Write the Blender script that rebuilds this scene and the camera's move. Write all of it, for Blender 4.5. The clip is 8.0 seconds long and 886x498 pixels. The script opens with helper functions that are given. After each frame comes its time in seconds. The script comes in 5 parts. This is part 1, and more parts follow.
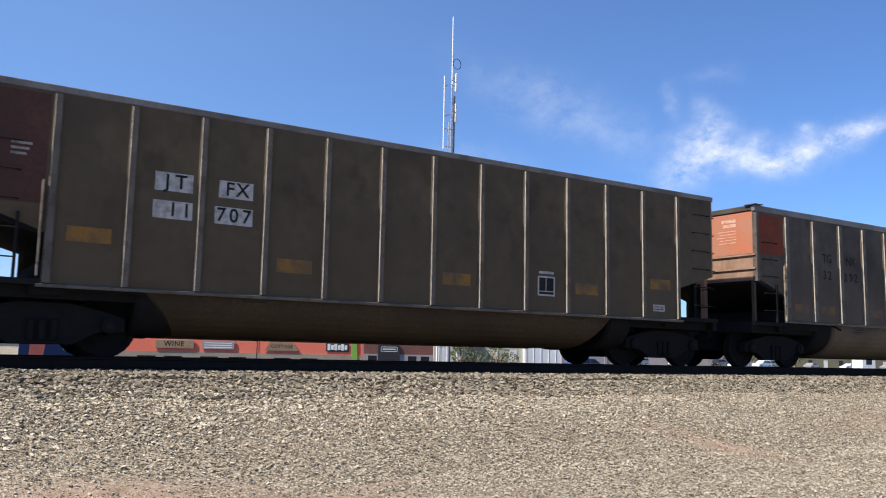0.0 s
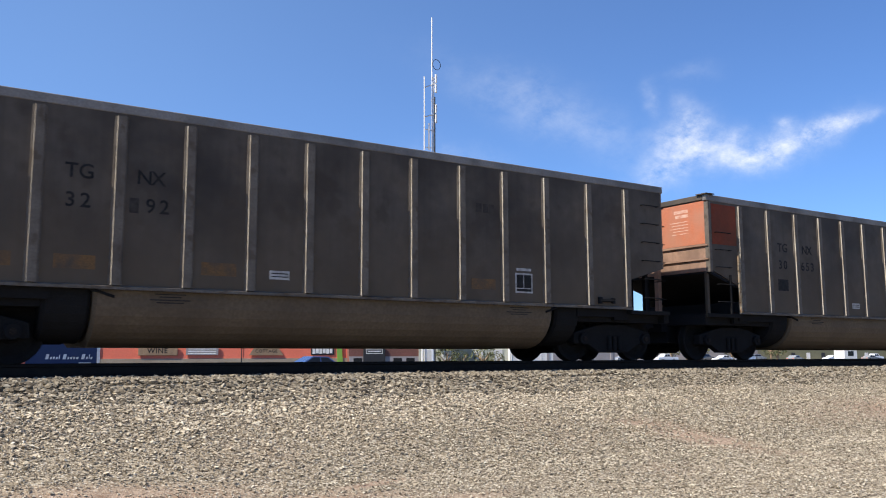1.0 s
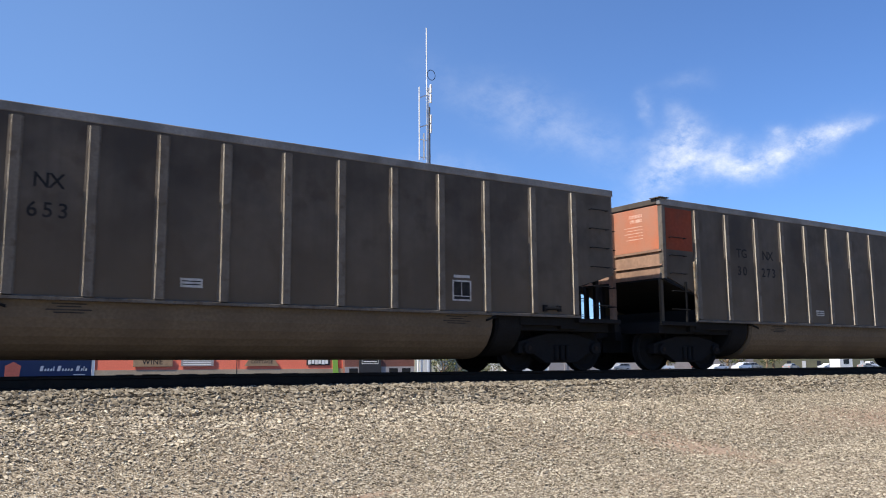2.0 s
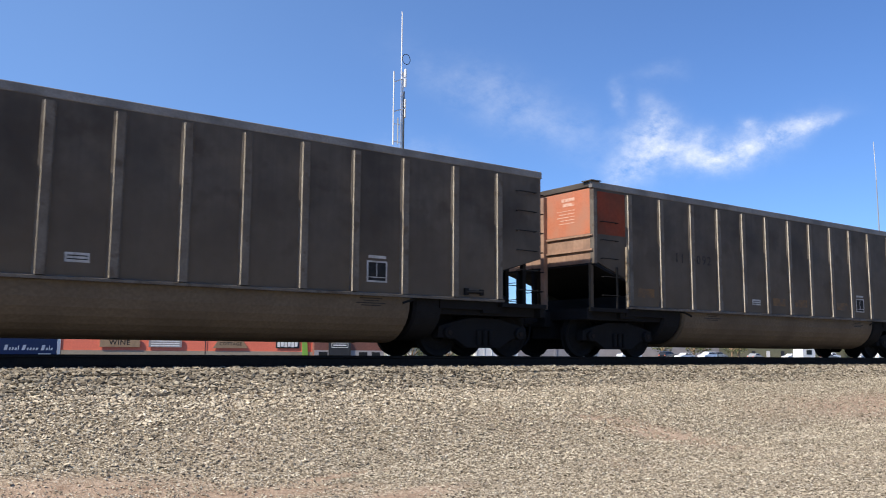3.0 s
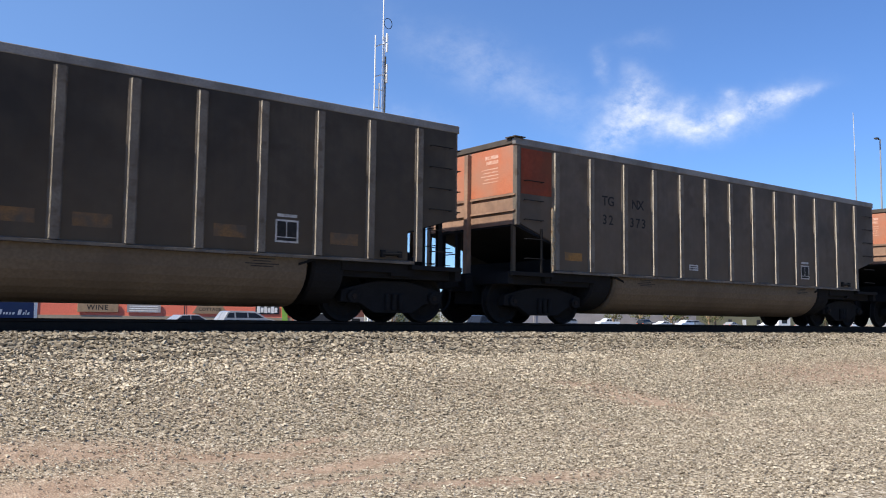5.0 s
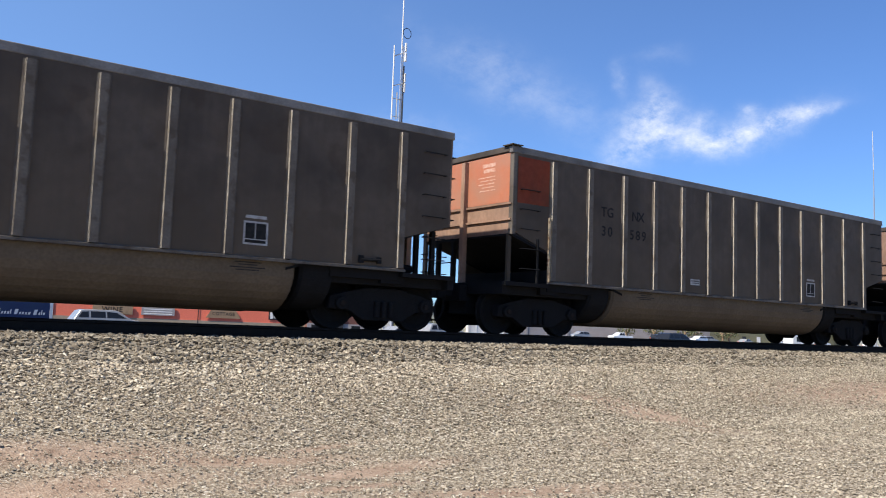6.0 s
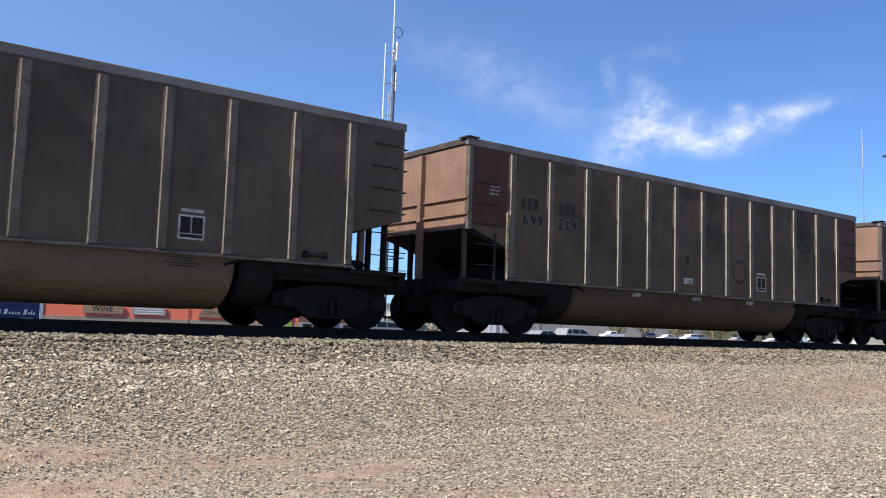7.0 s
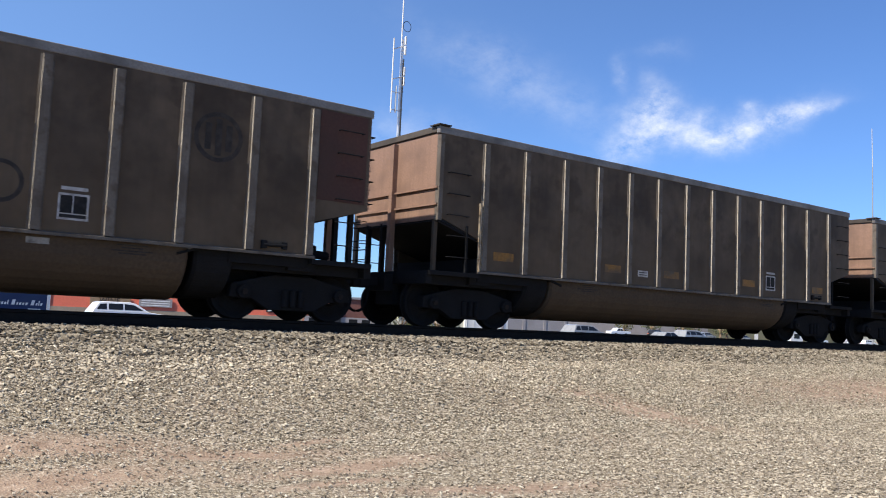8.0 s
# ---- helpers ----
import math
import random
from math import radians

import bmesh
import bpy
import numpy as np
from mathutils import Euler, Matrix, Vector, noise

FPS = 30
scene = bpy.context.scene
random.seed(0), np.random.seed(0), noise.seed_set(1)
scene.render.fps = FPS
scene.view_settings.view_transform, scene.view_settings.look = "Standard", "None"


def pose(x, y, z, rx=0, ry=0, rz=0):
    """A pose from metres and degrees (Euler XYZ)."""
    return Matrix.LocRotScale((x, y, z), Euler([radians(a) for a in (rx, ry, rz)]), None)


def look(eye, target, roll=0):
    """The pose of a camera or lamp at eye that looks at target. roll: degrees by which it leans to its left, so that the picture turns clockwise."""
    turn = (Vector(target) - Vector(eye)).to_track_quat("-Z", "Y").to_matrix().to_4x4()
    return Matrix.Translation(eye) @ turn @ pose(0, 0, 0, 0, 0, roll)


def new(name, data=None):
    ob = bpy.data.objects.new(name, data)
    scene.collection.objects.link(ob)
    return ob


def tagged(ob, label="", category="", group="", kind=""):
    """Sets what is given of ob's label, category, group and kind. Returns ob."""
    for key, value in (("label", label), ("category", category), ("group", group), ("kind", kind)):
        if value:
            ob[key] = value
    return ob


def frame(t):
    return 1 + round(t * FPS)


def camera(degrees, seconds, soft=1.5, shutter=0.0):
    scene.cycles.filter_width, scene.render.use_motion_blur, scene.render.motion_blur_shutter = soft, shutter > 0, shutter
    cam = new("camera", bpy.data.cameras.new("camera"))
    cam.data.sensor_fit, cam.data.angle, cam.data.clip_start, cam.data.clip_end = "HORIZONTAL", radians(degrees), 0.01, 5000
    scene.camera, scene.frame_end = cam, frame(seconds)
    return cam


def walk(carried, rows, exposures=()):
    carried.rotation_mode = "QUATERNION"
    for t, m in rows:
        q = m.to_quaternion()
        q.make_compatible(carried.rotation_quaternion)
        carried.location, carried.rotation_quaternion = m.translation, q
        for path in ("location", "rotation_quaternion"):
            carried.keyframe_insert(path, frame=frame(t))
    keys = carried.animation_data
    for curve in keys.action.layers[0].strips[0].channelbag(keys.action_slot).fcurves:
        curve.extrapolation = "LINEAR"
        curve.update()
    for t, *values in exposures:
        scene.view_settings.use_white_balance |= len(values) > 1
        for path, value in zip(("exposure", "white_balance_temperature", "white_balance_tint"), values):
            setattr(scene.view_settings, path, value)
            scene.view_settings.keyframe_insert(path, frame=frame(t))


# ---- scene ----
cam = camera(55.2, 8.0, soft=1.0, shutter=0.04)


def held(x, y, z, yaw, pitch, roll):
    return pose(x, y, z + 1.5, 90 + pitch, 0, yaw) @ pose(0, 0, 0, 0, 0, roll)


# hand-held from one spot: seconds, place, yaw, pitch, roll
PATH = [
    (0.0, held(0.00, 0.00, 0.00, -32.28, 7.12, 1.21)),
    (0.5, held(0.01, -0.02, 0.00, -32.97, 7.15, 0.82)),
    (1.0, held(0.03, 0.00, -0.03, -33.40, 7.20, -0.12)),
    (1.5, held(0.03, -0.02, -0.01, -33.52, 7.57, -0.36)),
    (1.7, held(0.03, -0.03, -0.01, -33.62, 7.83, -0.50)),
    (2.8, held(0.00, -0.10, -0.03, -34.51, 7.47, 0.71)),
    (3.0, held(-0.01, -0.12, -0.03, -35.62, 6.86, 0.46)),
    (3.5, held(0.04, -0.06, -0.03, -37.72, 5.51, -0.61)),
    (4.0, held(0.01, -0.13, -0.01, -37.86, 4.59, -1.11)),
    (4.2, held(0.01, -0.12, -0.02, -37.76, 4.33, -1.06)),
    (5.3, held(0.03, -0.05, -0.05, -36.46, 4.93, 1.52)),
    (5.5, held(0.03, -0.05, -0.05, -36.11, 5.22, 1.79)),
    (6.0, held(0.00, -0.08, -0.05, -36.00, 5.31, 2.14)),
    (6.5, held(-0.02, -0.06, -0.05, -36.40, 5.23, 2.33)),
    (7.0, held(0.00, -0.08, -0.04, -36.57, 5.25, 2.00)),
    (7.5, held(0.04, -0.10, -0.04, -36.65, 5.33, 2.07)),
    (8.0, held(0.09, -0.10, -0.03, -36.08, 4.90, 2.62)),
]
walk(cam, PATH)
scene.view_settings.exposure = 0.50

# ---- sky, clouds and sun ----
SUN = Vector((-0.662, -0.019, 0.748)).normalized()     # towards the sun
sun_light = bpy.data.lights.new("sun", "SUN")
sun_light.energy, sun_light.angle, sun_light.color = 5.0, radians(0.55), (1.0, 0.93, 0.83)
sun = new("sun", sun_light)
sun.matrix_world = look((0, 0, 60), Vector((0, 0, 60)) - SUN)

world = bpy.data.worlds.new("sky")
scene.world = world
world.use_nodes = True
wt = world.node_tree
wt.nodes.clear()


def wnode(kind, **kw):
    nd = wt.nodes.new(kind)
    for key, value in kw.items():
        setattr(nd, key, value)
    return nd


def wlink(a, b):
    wt.links.new(a, b)


def wmath(op, a, b=None, c=None, clamp=False):
    nd = wnode("ShaderNodeMath", operation=op, use_clamp=clamp)
    for i, value in enumerate((a, b, c)):
        if value is None:
            continue
        if isinstance(value, (int, float)):
            nd.inputs[i].default_value = value
        else:
            wlink(value, nd.inputs[i])
    return nd.outputs[0]


sky = wnode("ShaderNodeTexSky", sky_type="NISHITA", sun_disc=False)
sky.sun_elevation = math.asin(SUN.z)
sky.sun_rotation = math.atan2(SUN.x, SUN.y)
sky.altitude, sky.air_density, sky.dust_density, sky.ozone_density = 1900, 1.0, 2.6, 3.0
coord = wnode("ShaderNodeTexCoord")
CLOUD = Vector((0.776, 0.587, 0.232)).normalized()
EAST = Vector((0, 0, 1)).cross(CLOUD).normalized() * -1
RISE = CLOUD.cross(EAST) * -1


def wdot(v):
    nd = wnode("ShaderNodeVectorMath", operation="DOT_PRODUCT")
    wlink(coord.outputs["Generated"], nd.inputs[0])
    nd.inputs[1].default_value = v
    return nd.outputs["Value"]


depth = wmath("MAXIMUM", wdot(CLOUD), 0.05)
cu = wmath("DIVIDE", wdot(EAST), depth)
cv = wmath("DIVIDE", wdot(RISE), depth)
plane = wnode("ShaderNodeCombineXYZ")
wlink(cu, plane.inputs[0])
wlink(cv, plane.inputs[1])
warp = wnode("ShaderNodeTexNoise")
warp.inputs["Scale"].default_value, warp.inputs["Detail"].default_value, warp.inputs["Roughness"].default_value = 11, 8, 0.62
wlink(plane.outputs[0], warp.inputs["Vector"])
wseparate = wnode("ShaderNodeSeparateColor")
wlink(warp.outputs["Color"], wseparate.inputs[0])
cu2 = wmath("ADD", cu, wmath("MULTIPLY", wmath("SUBTRACT", wseparate.outputs[0], 0.5), 0.055))
cv2 = wmath("ADD", cv, wmath("MULTIPLY", wmath("SUBTRACT", wseparate.outputs[1], 0.5), 0.055))
fleece = wnode("ShaderNodeTexNoise")
fleece.inputs["Scale"].default_value, fleece.inputs["Detail"].default_value, fleece.inputs["Roughness"].default_value = 30, 9, 0.66
fleece_map = wnode("ShaderNodeMapping")
fleece_map.inputs["Rotation"].default_value = (0, 0, radians(50))
fleece_map.inputs["Scale"].default_value = (0.8, 1.2, 1)
wlink(plane.outputs[0], fleece_map.inputs[0])
wlink(fleece_map.outputs[0], fleece.inputs["Vector"])


def wisp(u, v, ru, rv, tilt, amount):
    """A soft patch of cloud round (u, v), with radii and a tilt in degrees."""
    c, s = math.cos(radians(tilt)), math.sin(radians(tilt))
    du, dv = wmath("SUBTRACT", cu2, u), wmath("SUBTRACT", cv2, v)
    a = wmath("DIVIDE", wmath("ADD", wmath("MULTIPLY", du, c), wmath("MULTIPLY", dv, s)), ru)
    b = wmath("DIVIDE", wmath("SUBTRACT", wmath("MULTIPLY", dv, c), wmath("MULTIPLY", du, s)), rv)
    r2 = wmath("ADD", wmath("MULTIPLY", a, a), wmath("MULTIPLY", b, b))
    return wmath("MULTIPLY", wmath("POWER", 2.718, wmath("MULTIPLY", r2, -1.0)), amount)


cover = None
for row in ((-0.086, -0.024, 0.034, 0.017, 35, 0.85), (-0.058, 0.004, 0.026, 0.024, 30, 1.0), (-0.044, 0.026, 0.018, 0.014, 70, 0.75), (-0.020, -0.002, 0.034, 0.018, -15, 1.0), (-0.002, 0.012, 0.012, 0.010, 0, 0.6),
            (0.024, -0.016, 0.036, 0.013, 2, 1.15), (0.064, -0.002, 0.034, 0.014, 24, 1.1), (0.047, 0.016, 0.013, 0.009, 20, 0.7), (0.098, 0.011, 0.030, 0.012, 20, 0.9), (0.128, 0.016, 0.022, 0.007, 8, 0.55),
            (-0.235, 0.070, 0.110, 0.024, -28, 0.26), (-0.295, 0.000, 0.034, 0.020, 0, 0.20), (-0.150, 0.030, 0.100, 0.030, -30, 0.16),
            (-0.084, 0.060, 0.008, 0.014, 15, 0.35), (-0.055, 0.052, 0.009, 0.012, 30, 0.22), (-0.044, 0.080, 0.024, 0.008, 4, 0.16), (-0.73, -0.125, 0.14, 0.050, 4, 0.95),
            (-0.97, -0.105, 0.16, 0.055, 3, 0.8), (-0.36, 0.002, 0.045, 0.022, -10, 0.35)):
    one = wisp(*row)
    cover = one if cover is None else wmath("ADD", cover, one)
texture = wmath("ADD", wmath("MULTIPLY", fleece.outputs["Fac"], 2.7), -0.80)
cover = wmath("MULTIPLY", wmath("MULTIPLY", cover, texture), 0.58, clamp=True)
# soft blue brightening added to the sky, stronger away from the bright cloud
sky_lift = wmath("ADD", wisp(-0.95, 0.22, 0.75, 0.50, 0, 0.18), 0.012, clamp=True)
white = wnode("ShaderNodeMix", data_type="RGBA")
wlink(cover, white.inputs[0])
tinted = wnode("ShaderNodeMix", data_type="RGBA", blend_type="MULTIPLY")
tinted.inputs[0].default_value = 1.0
wlink(sky.outputs[0], tinted.inputs[6])
tinted.inputs[7].default_value = (0.72, 0.97, 1.32, 1)
lifted = wnode("ShaderNodeMix", data_type="RGBA")
wlink(sky_lift, lifted.inputs[0])
wlink(tinted.outputs[2], lifted.inputs[6])
lifted.inputs[7].default_value = (3.6, 5.9, 9.6, 1)
wlink(lifted.outputs[2], white.inputs[6])
white.inputs[7].default_value = (8.2, 8.4, 8.8, 1)
background = wnode("ShaderNodeBackground")
background.inputs["Strength"].default_value = 0.096
wlink(white.outputs[2], background.inputs["Color"])
wout = wnode("ShaderNodeOutputWorld")
wlink(background.outputs[0], wout.inputs["Surface"])


# ---- materials ----
def material(name, base, rough=0.8, metal=0.0, stain=None, stain_amount=0.0, scale=6.0, grain=0.12, bump=0.15, bump_scale=60.0,
             streak=0.0, gloss=0.3, rust=None, rust_amount=0.0, dust=None, dust_amount=0.0):
    """A painted, metal, earth or masonry surface: base colour, fine grain, larger stains, vertical streaks, relief."""
    mat = bpy.data.materials.new(name)
    mat.use_nodes = True
    nt = mat.node_tree
    bsdf = nt.nodes["Principled BSDF"]
    bsdf.inputs["Roughness"].default_value, bsdf.inputs["Metallic"].default_value = rough, metal
    bsdf.inputs["Specular IOR Level"].default_value = gloss
    tc, info = nt.nodes.new("ShaderNodeTexCoord"), nt.nodes.new("ShaderNodeObjectInfo")
    shift = nt.nodes.new("ShaderNodeVectorMath")
    shift.operation = "ADD"
    big = nt.nodes.new("ShaderNodeVectorMath")
    big.operation = "SCALE"
    comb = nt.nodes.new("ShaderNodeCombineXYZ")
    for i in range(3):
        nt.links.new(info.outputs["Random"], comb.inputs[i])
    nt.links.new(comb.outputs[0], big.inputs[0])
    big.inputs["Scale"].default_value = 37.0
    nt.links.new(tc.outputs["Object"], shift.inputs[0])
    nt.links.new(big.outputs[0], shift.inputs[1])

    def noise_at(sc, detail, vector=None):
        nd = nt.nodes.new("ShaderNodeTexNoise")
        nd.inputs["Scale"].default_value, nd.inputs["Detail"].default_value = sc, detail
        nt.links.new(vector or shift.outputs[0], nd.inputs["Vector"])
        return nd.outputs["Fac"]

    def ramp(fac, lo, hi, top=1.0):
        nd = nt.nodes.new("ShaderNodeMapRange")
        nd.inputs["From Min"].default_value, nd.inputs["From Max"].default_value, nd.inputs["To Max"].default_value = lo, hi, top
        nt.links.new(fac, nd.inputs["Value"])
        return nd.outputs[0]

    def mixed(fac, a, b):
        nd = nt.nodes.new("ShaderNodeMix")
        nd.data_type = "RGBA"
        nt.links.new(fac, nd.inputs[0])
        for value, slot in ((a, nd.inputs[6]), (b, nd.inputs[7])):
            if isinstance(value, tuple):
                slot.default_value = (*value, 1)
            else:
                nt.links.new(value, slot)
        return nd.outputs[2]

    dark = tuple(c * (1 - grain) for c in base)
    light = tuple(min(1.0, c * (1 + grain)) for c in base)
    colour = mixed(ramp(noise_at(bump_scale, 4), 0.35, 0.65), dark, light)
    if stain:
        colour = mixed(ramp(noise_at(scale, 5), 0.42, 0.68, stain_amount), colour, stain)
    if streak:
        mapping = nt.nodes.new("ShaderNodeMapping")
        mapping.inputs["Scale"].default_value = (9, 9, 0.55)
        nt.links.new(shift.outputs[0], mapping.inputs[0])
        colour = mixed(ramp(noise_at(1.0, 6, mapping.outputs[0]), 0.45, 0.72, streak), colour, stain or dark)
    if rust:
        colour = mixed(ramp(noise_at(scale * 2.3, 7), 0.56, 0.66, rust_amount), colour, rust)
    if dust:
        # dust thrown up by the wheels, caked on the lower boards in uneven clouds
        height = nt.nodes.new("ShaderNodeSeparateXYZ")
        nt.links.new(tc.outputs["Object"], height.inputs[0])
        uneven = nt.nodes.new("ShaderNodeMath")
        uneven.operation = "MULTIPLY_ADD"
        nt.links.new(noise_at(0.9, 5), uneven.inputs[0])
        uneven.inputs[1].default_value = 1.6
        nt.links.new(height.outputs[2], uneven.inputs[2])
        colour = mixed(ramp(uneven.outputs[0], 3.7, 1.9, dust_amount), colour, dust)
    nt.links.new(colour, bsdf.inputs["Base Color"])
    if bump:
        relief = nt.nodes.new("ShaderNodeBump")
        relief.inputs["Strength"].default_value, relief.inputs["Distance"].default_value = bump, 0.02
        nt.links.new(noise_at(bump_scale, 5), relief.inputs["Height"])
        nt.links.new(relief.outputs[0], bsdf.inputs["Normal"])
    rough_mix = nt.nodes.new("ShaderNodeMapRange")
    rough_mix.inputs["To Min"].default_value, rough_mix.inputs["To Max"].default_value = max(0.05, rough - 0.12), min(1, rough + 0.12)
    nt.links.new(noise_at(scale * 1.7, 4), rough_mix.inputs["Value"])
    nt.links.new(rough_mix.outputs[0], bsdf.inputs["Roughness"])
    return mat


M = {
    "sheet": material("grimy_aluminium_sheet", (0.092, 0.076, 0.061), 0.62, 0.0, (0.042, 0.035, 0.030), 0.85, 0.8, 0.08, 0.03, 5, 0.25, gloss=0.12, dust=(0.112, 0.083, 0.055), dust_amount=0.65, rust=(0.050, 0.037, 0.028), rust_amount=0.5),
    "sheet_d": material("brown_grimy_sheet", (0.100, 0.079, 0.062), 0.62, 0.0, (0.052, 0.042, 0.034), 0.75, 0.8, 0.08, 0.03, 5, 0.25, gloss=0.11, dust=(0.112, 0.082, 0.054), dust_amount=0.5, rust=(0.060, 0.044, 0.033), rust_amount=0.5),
    "sheet_e": material("sooty_sheet_and_shaded_foot", (0.058, 0.047, 0.036), 0.62, 0.0, (0.027, 0.023, 0.020), 0.8, 0.8, 0.08, 0.03, 5, 0.25, gloss=0.12, dust=(0.094, 0.068, 0.043), dust_amount=0.5, rust=(0.036, 0.027, 0.020), rust_amount=0.5),
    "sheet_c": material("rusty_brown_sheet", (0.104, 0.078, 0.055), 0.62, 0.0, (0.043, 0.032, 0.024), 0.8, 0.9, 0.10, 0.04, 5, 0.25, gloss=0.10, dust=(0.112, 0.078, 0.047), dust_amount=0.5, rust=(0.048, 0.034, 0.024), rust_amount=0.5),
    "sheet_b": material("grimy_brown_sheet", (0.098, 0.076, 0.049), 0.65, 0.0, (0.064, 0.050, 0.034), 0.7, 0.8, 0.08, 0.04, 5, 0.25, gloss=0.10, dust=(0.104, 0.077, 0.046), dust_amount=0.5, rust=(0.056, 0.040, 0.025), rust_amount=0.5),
    "post": material("dusty_aluminium_post", (0.135, 0.116, 0.096), 0.6, 0.0, (0.072, 0.058, 0.046), 0.7, 2.2, 0.12, 0.08, 30, 0.35, gloss=0.15, rust=(0.060, 0.040, 0.026), rust_amount=0.55),
    "edge": material("bare_worn_aluminium", (0.46, 0.41, 0.33), 0.5, 0.1, (0.22, 0.17, 0.12), 0.8, 3.0, 0.1, 0.05, 30),
    "gusset": material("rusting_bare_post", (0.34, 0.28, 0.20), 0.6, 0.1, (0.20, 0.13, 0.07), 0.8, 5.0, 0.1, 0.05, 30, rust=(0.10, 0.045, 0.02), rust_amount=0.9),
    "chord": material("top_chord_aluminium", (0.20, 0.185, 0.17), 0.55, 0.2, (0.09, 0.082, 0.074), 0.8, 1.6, 0.12, 0.10, 30),
    "tub": material("dusty_tub_steel", (0.130, 0.098, 0.066), 0.75, 0.0, (0.080, 0.060, 0.042), 0.6, 1.1, 0.12, 0.08, 20, gloss=0.12),
    "tub_c": material("dark_tub_steel", (0.074, 0.053, 0.035), 0.75, 0.0, (0.050, 0.037, 0.026), 0.6, 1.1, 0.12, 0.08, 20, gloss=0.12),
    "tub_b": material("brown_tub_steel", (0.066, 0.046, 0.028), 0.75, 0.0, (0.038, 0.028, 0.019), 0.6, 1.1, 0.12, 0.08, 20, gloss=0.10),
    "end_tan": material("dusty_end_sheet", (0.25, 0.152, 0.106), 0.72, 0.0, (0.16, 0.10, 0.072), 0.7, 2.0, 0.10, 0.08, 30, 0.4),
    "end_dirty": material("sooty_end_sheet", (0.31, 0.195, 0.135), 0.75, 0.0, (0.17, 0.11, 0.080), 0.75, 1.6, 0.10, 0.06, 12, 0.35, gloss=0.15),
    # the weathered orange again, darkened for the shade on the wagon side
    "red_side": material("weathered_shaded_orange_paint", (0.200, 0.042, 0.020), 0.65, 0.0, (0.115, 0.042, 0.024), 0.8, 1.3, 0.10, 0.03, 12, 0.3, gloss=0.12),
    "orange": material("faded_orange_paint", (0.44, 0.150, 0.080), 0.65, 0.0, (0.36, 0.185, 0.122), 0.85, 1.4, 0.10, 0.06, 40, 0.3, gloss=0.15),
    "maroon": material("maroon_paint", (0.082, 0.039, 0.031), 0.65, 0.0, (0.060, 0.038, 0.029), 0.7, 1.2, 0.10, 0.04, 20, 0.3, gloss=0.12),
    "green": material("dark_green_paint", (0.014, 0.040, 0.028), 0.55, 0.0, (0.025, 0.032, 0.022), 0.6, 2.0, 0.10, 0.06, 40, 0.3),
    "yellow": material("worn_yellow_reflector", (0.24, 0.115, 0.022), 0.6, 0.0, (0.086, 0.064, 0.040), 1.0, 3.2, 0.2, 0.06, 40),
    # near black; carries soot and the deep shade under the wagons
    "black": material("sooty_shaded_steel", (0.0170, 0.0170, 0.0178), 0.9, 0.0, (0.014, 0.013, 0.013), 0.5, 4.0, 0.12, 0.10, 40, gloss=0.02),
    "wheel": material("worn_wheel_steel", (0.0165, 0.0160, 0.0160), 0.85, 0.0, (0.014, 0.012, 0.011), 0.5, 6.0, 0.15, 0.1, 60, gloss=0.03),
    "letter_white": material("stencil_white", (0.46, 0.44, 0.41), 0.7, 0.0, (0.2, 0.185, 0.165), 0.8, 9.0, 0.1, 0.0, 40),
    "letter_black": material("stencil_black", (0.009, 0.009, 0.009), 0.8, 0.0, (0.026, 0.022, 0.020), 0.8, 9.0, 0.1, 0.0, 40),
    "letter_faded": material("faded_stencil_black", (0.026, 0.022, 0.019), 0.8, 0.0, (0.052, 0.043, 0.035), 0.9, 7.0, 0.1, 0.0, 40),
    "letter_dull": material("dull_stencil_grey", (0.17, 0.155, 0.14), 0.7, 0.0, (0.06, 0.05, 0.04), 0.85, 7.0, 0.1, 0.0, 40),
    "yellow_worn": material("worn_away_yellow", (0.150, 0.078, 0.026), 0.6, 0.0, (0.066, 0.050, 0.036), 0.95, 4.0, 0.2, 0.06, 40),
    "letter_pale": material("weathered_stencil_white", (0.56, 0.36, 0.27), 0.7, 0.0, (0.46, 0.17, 0.09), 0.95, 12.0, 0.1, 0.0, 40),
    "letter_grey": material("stencil_grey", (0.30, 0.285, 0.26), 0.7, 0.0, (0.07, 0.06, 0.05), 0.9, 7.0, 0.1, 0.0, 40),
    "rail": material("rusty_rail_steel", (0.022, 0.018, 0.016), 0.8, 0.0, (0.034, 0.025, 0.019), 0.5, 8.0, 0.2, 0.1, 60, gloss=0.06),
    "tie": material("creosoted_timber", (0.050, 0.038, 0.030), 0.9, 0.0, (0.09, 0.075, 0.06), 0.6, 5.0, 0.2, 0.5, 20),
}


# ---- mesh helpers ----
def box(bm, x0, x1, y0, y1, z0, z1):
    vs = [bm.verts.new(p) for p in ((x0, y0, z0), (x1, y0, z0), (x1, y1, z0), (x0, y1, z0), (x0, y0, z1), (x1, y0, z1), (x1, y1, z1), (x0, y1, z1))]
    for a in ((3, 2, 1, 0), (4, 5, 6, 7), (0, 1, 5, 4), (1, 2, 6, 5), (2, 3, 7, 6), (3, 0, 4, 7)):
        bm.faces.new([vs[i] for i in a])


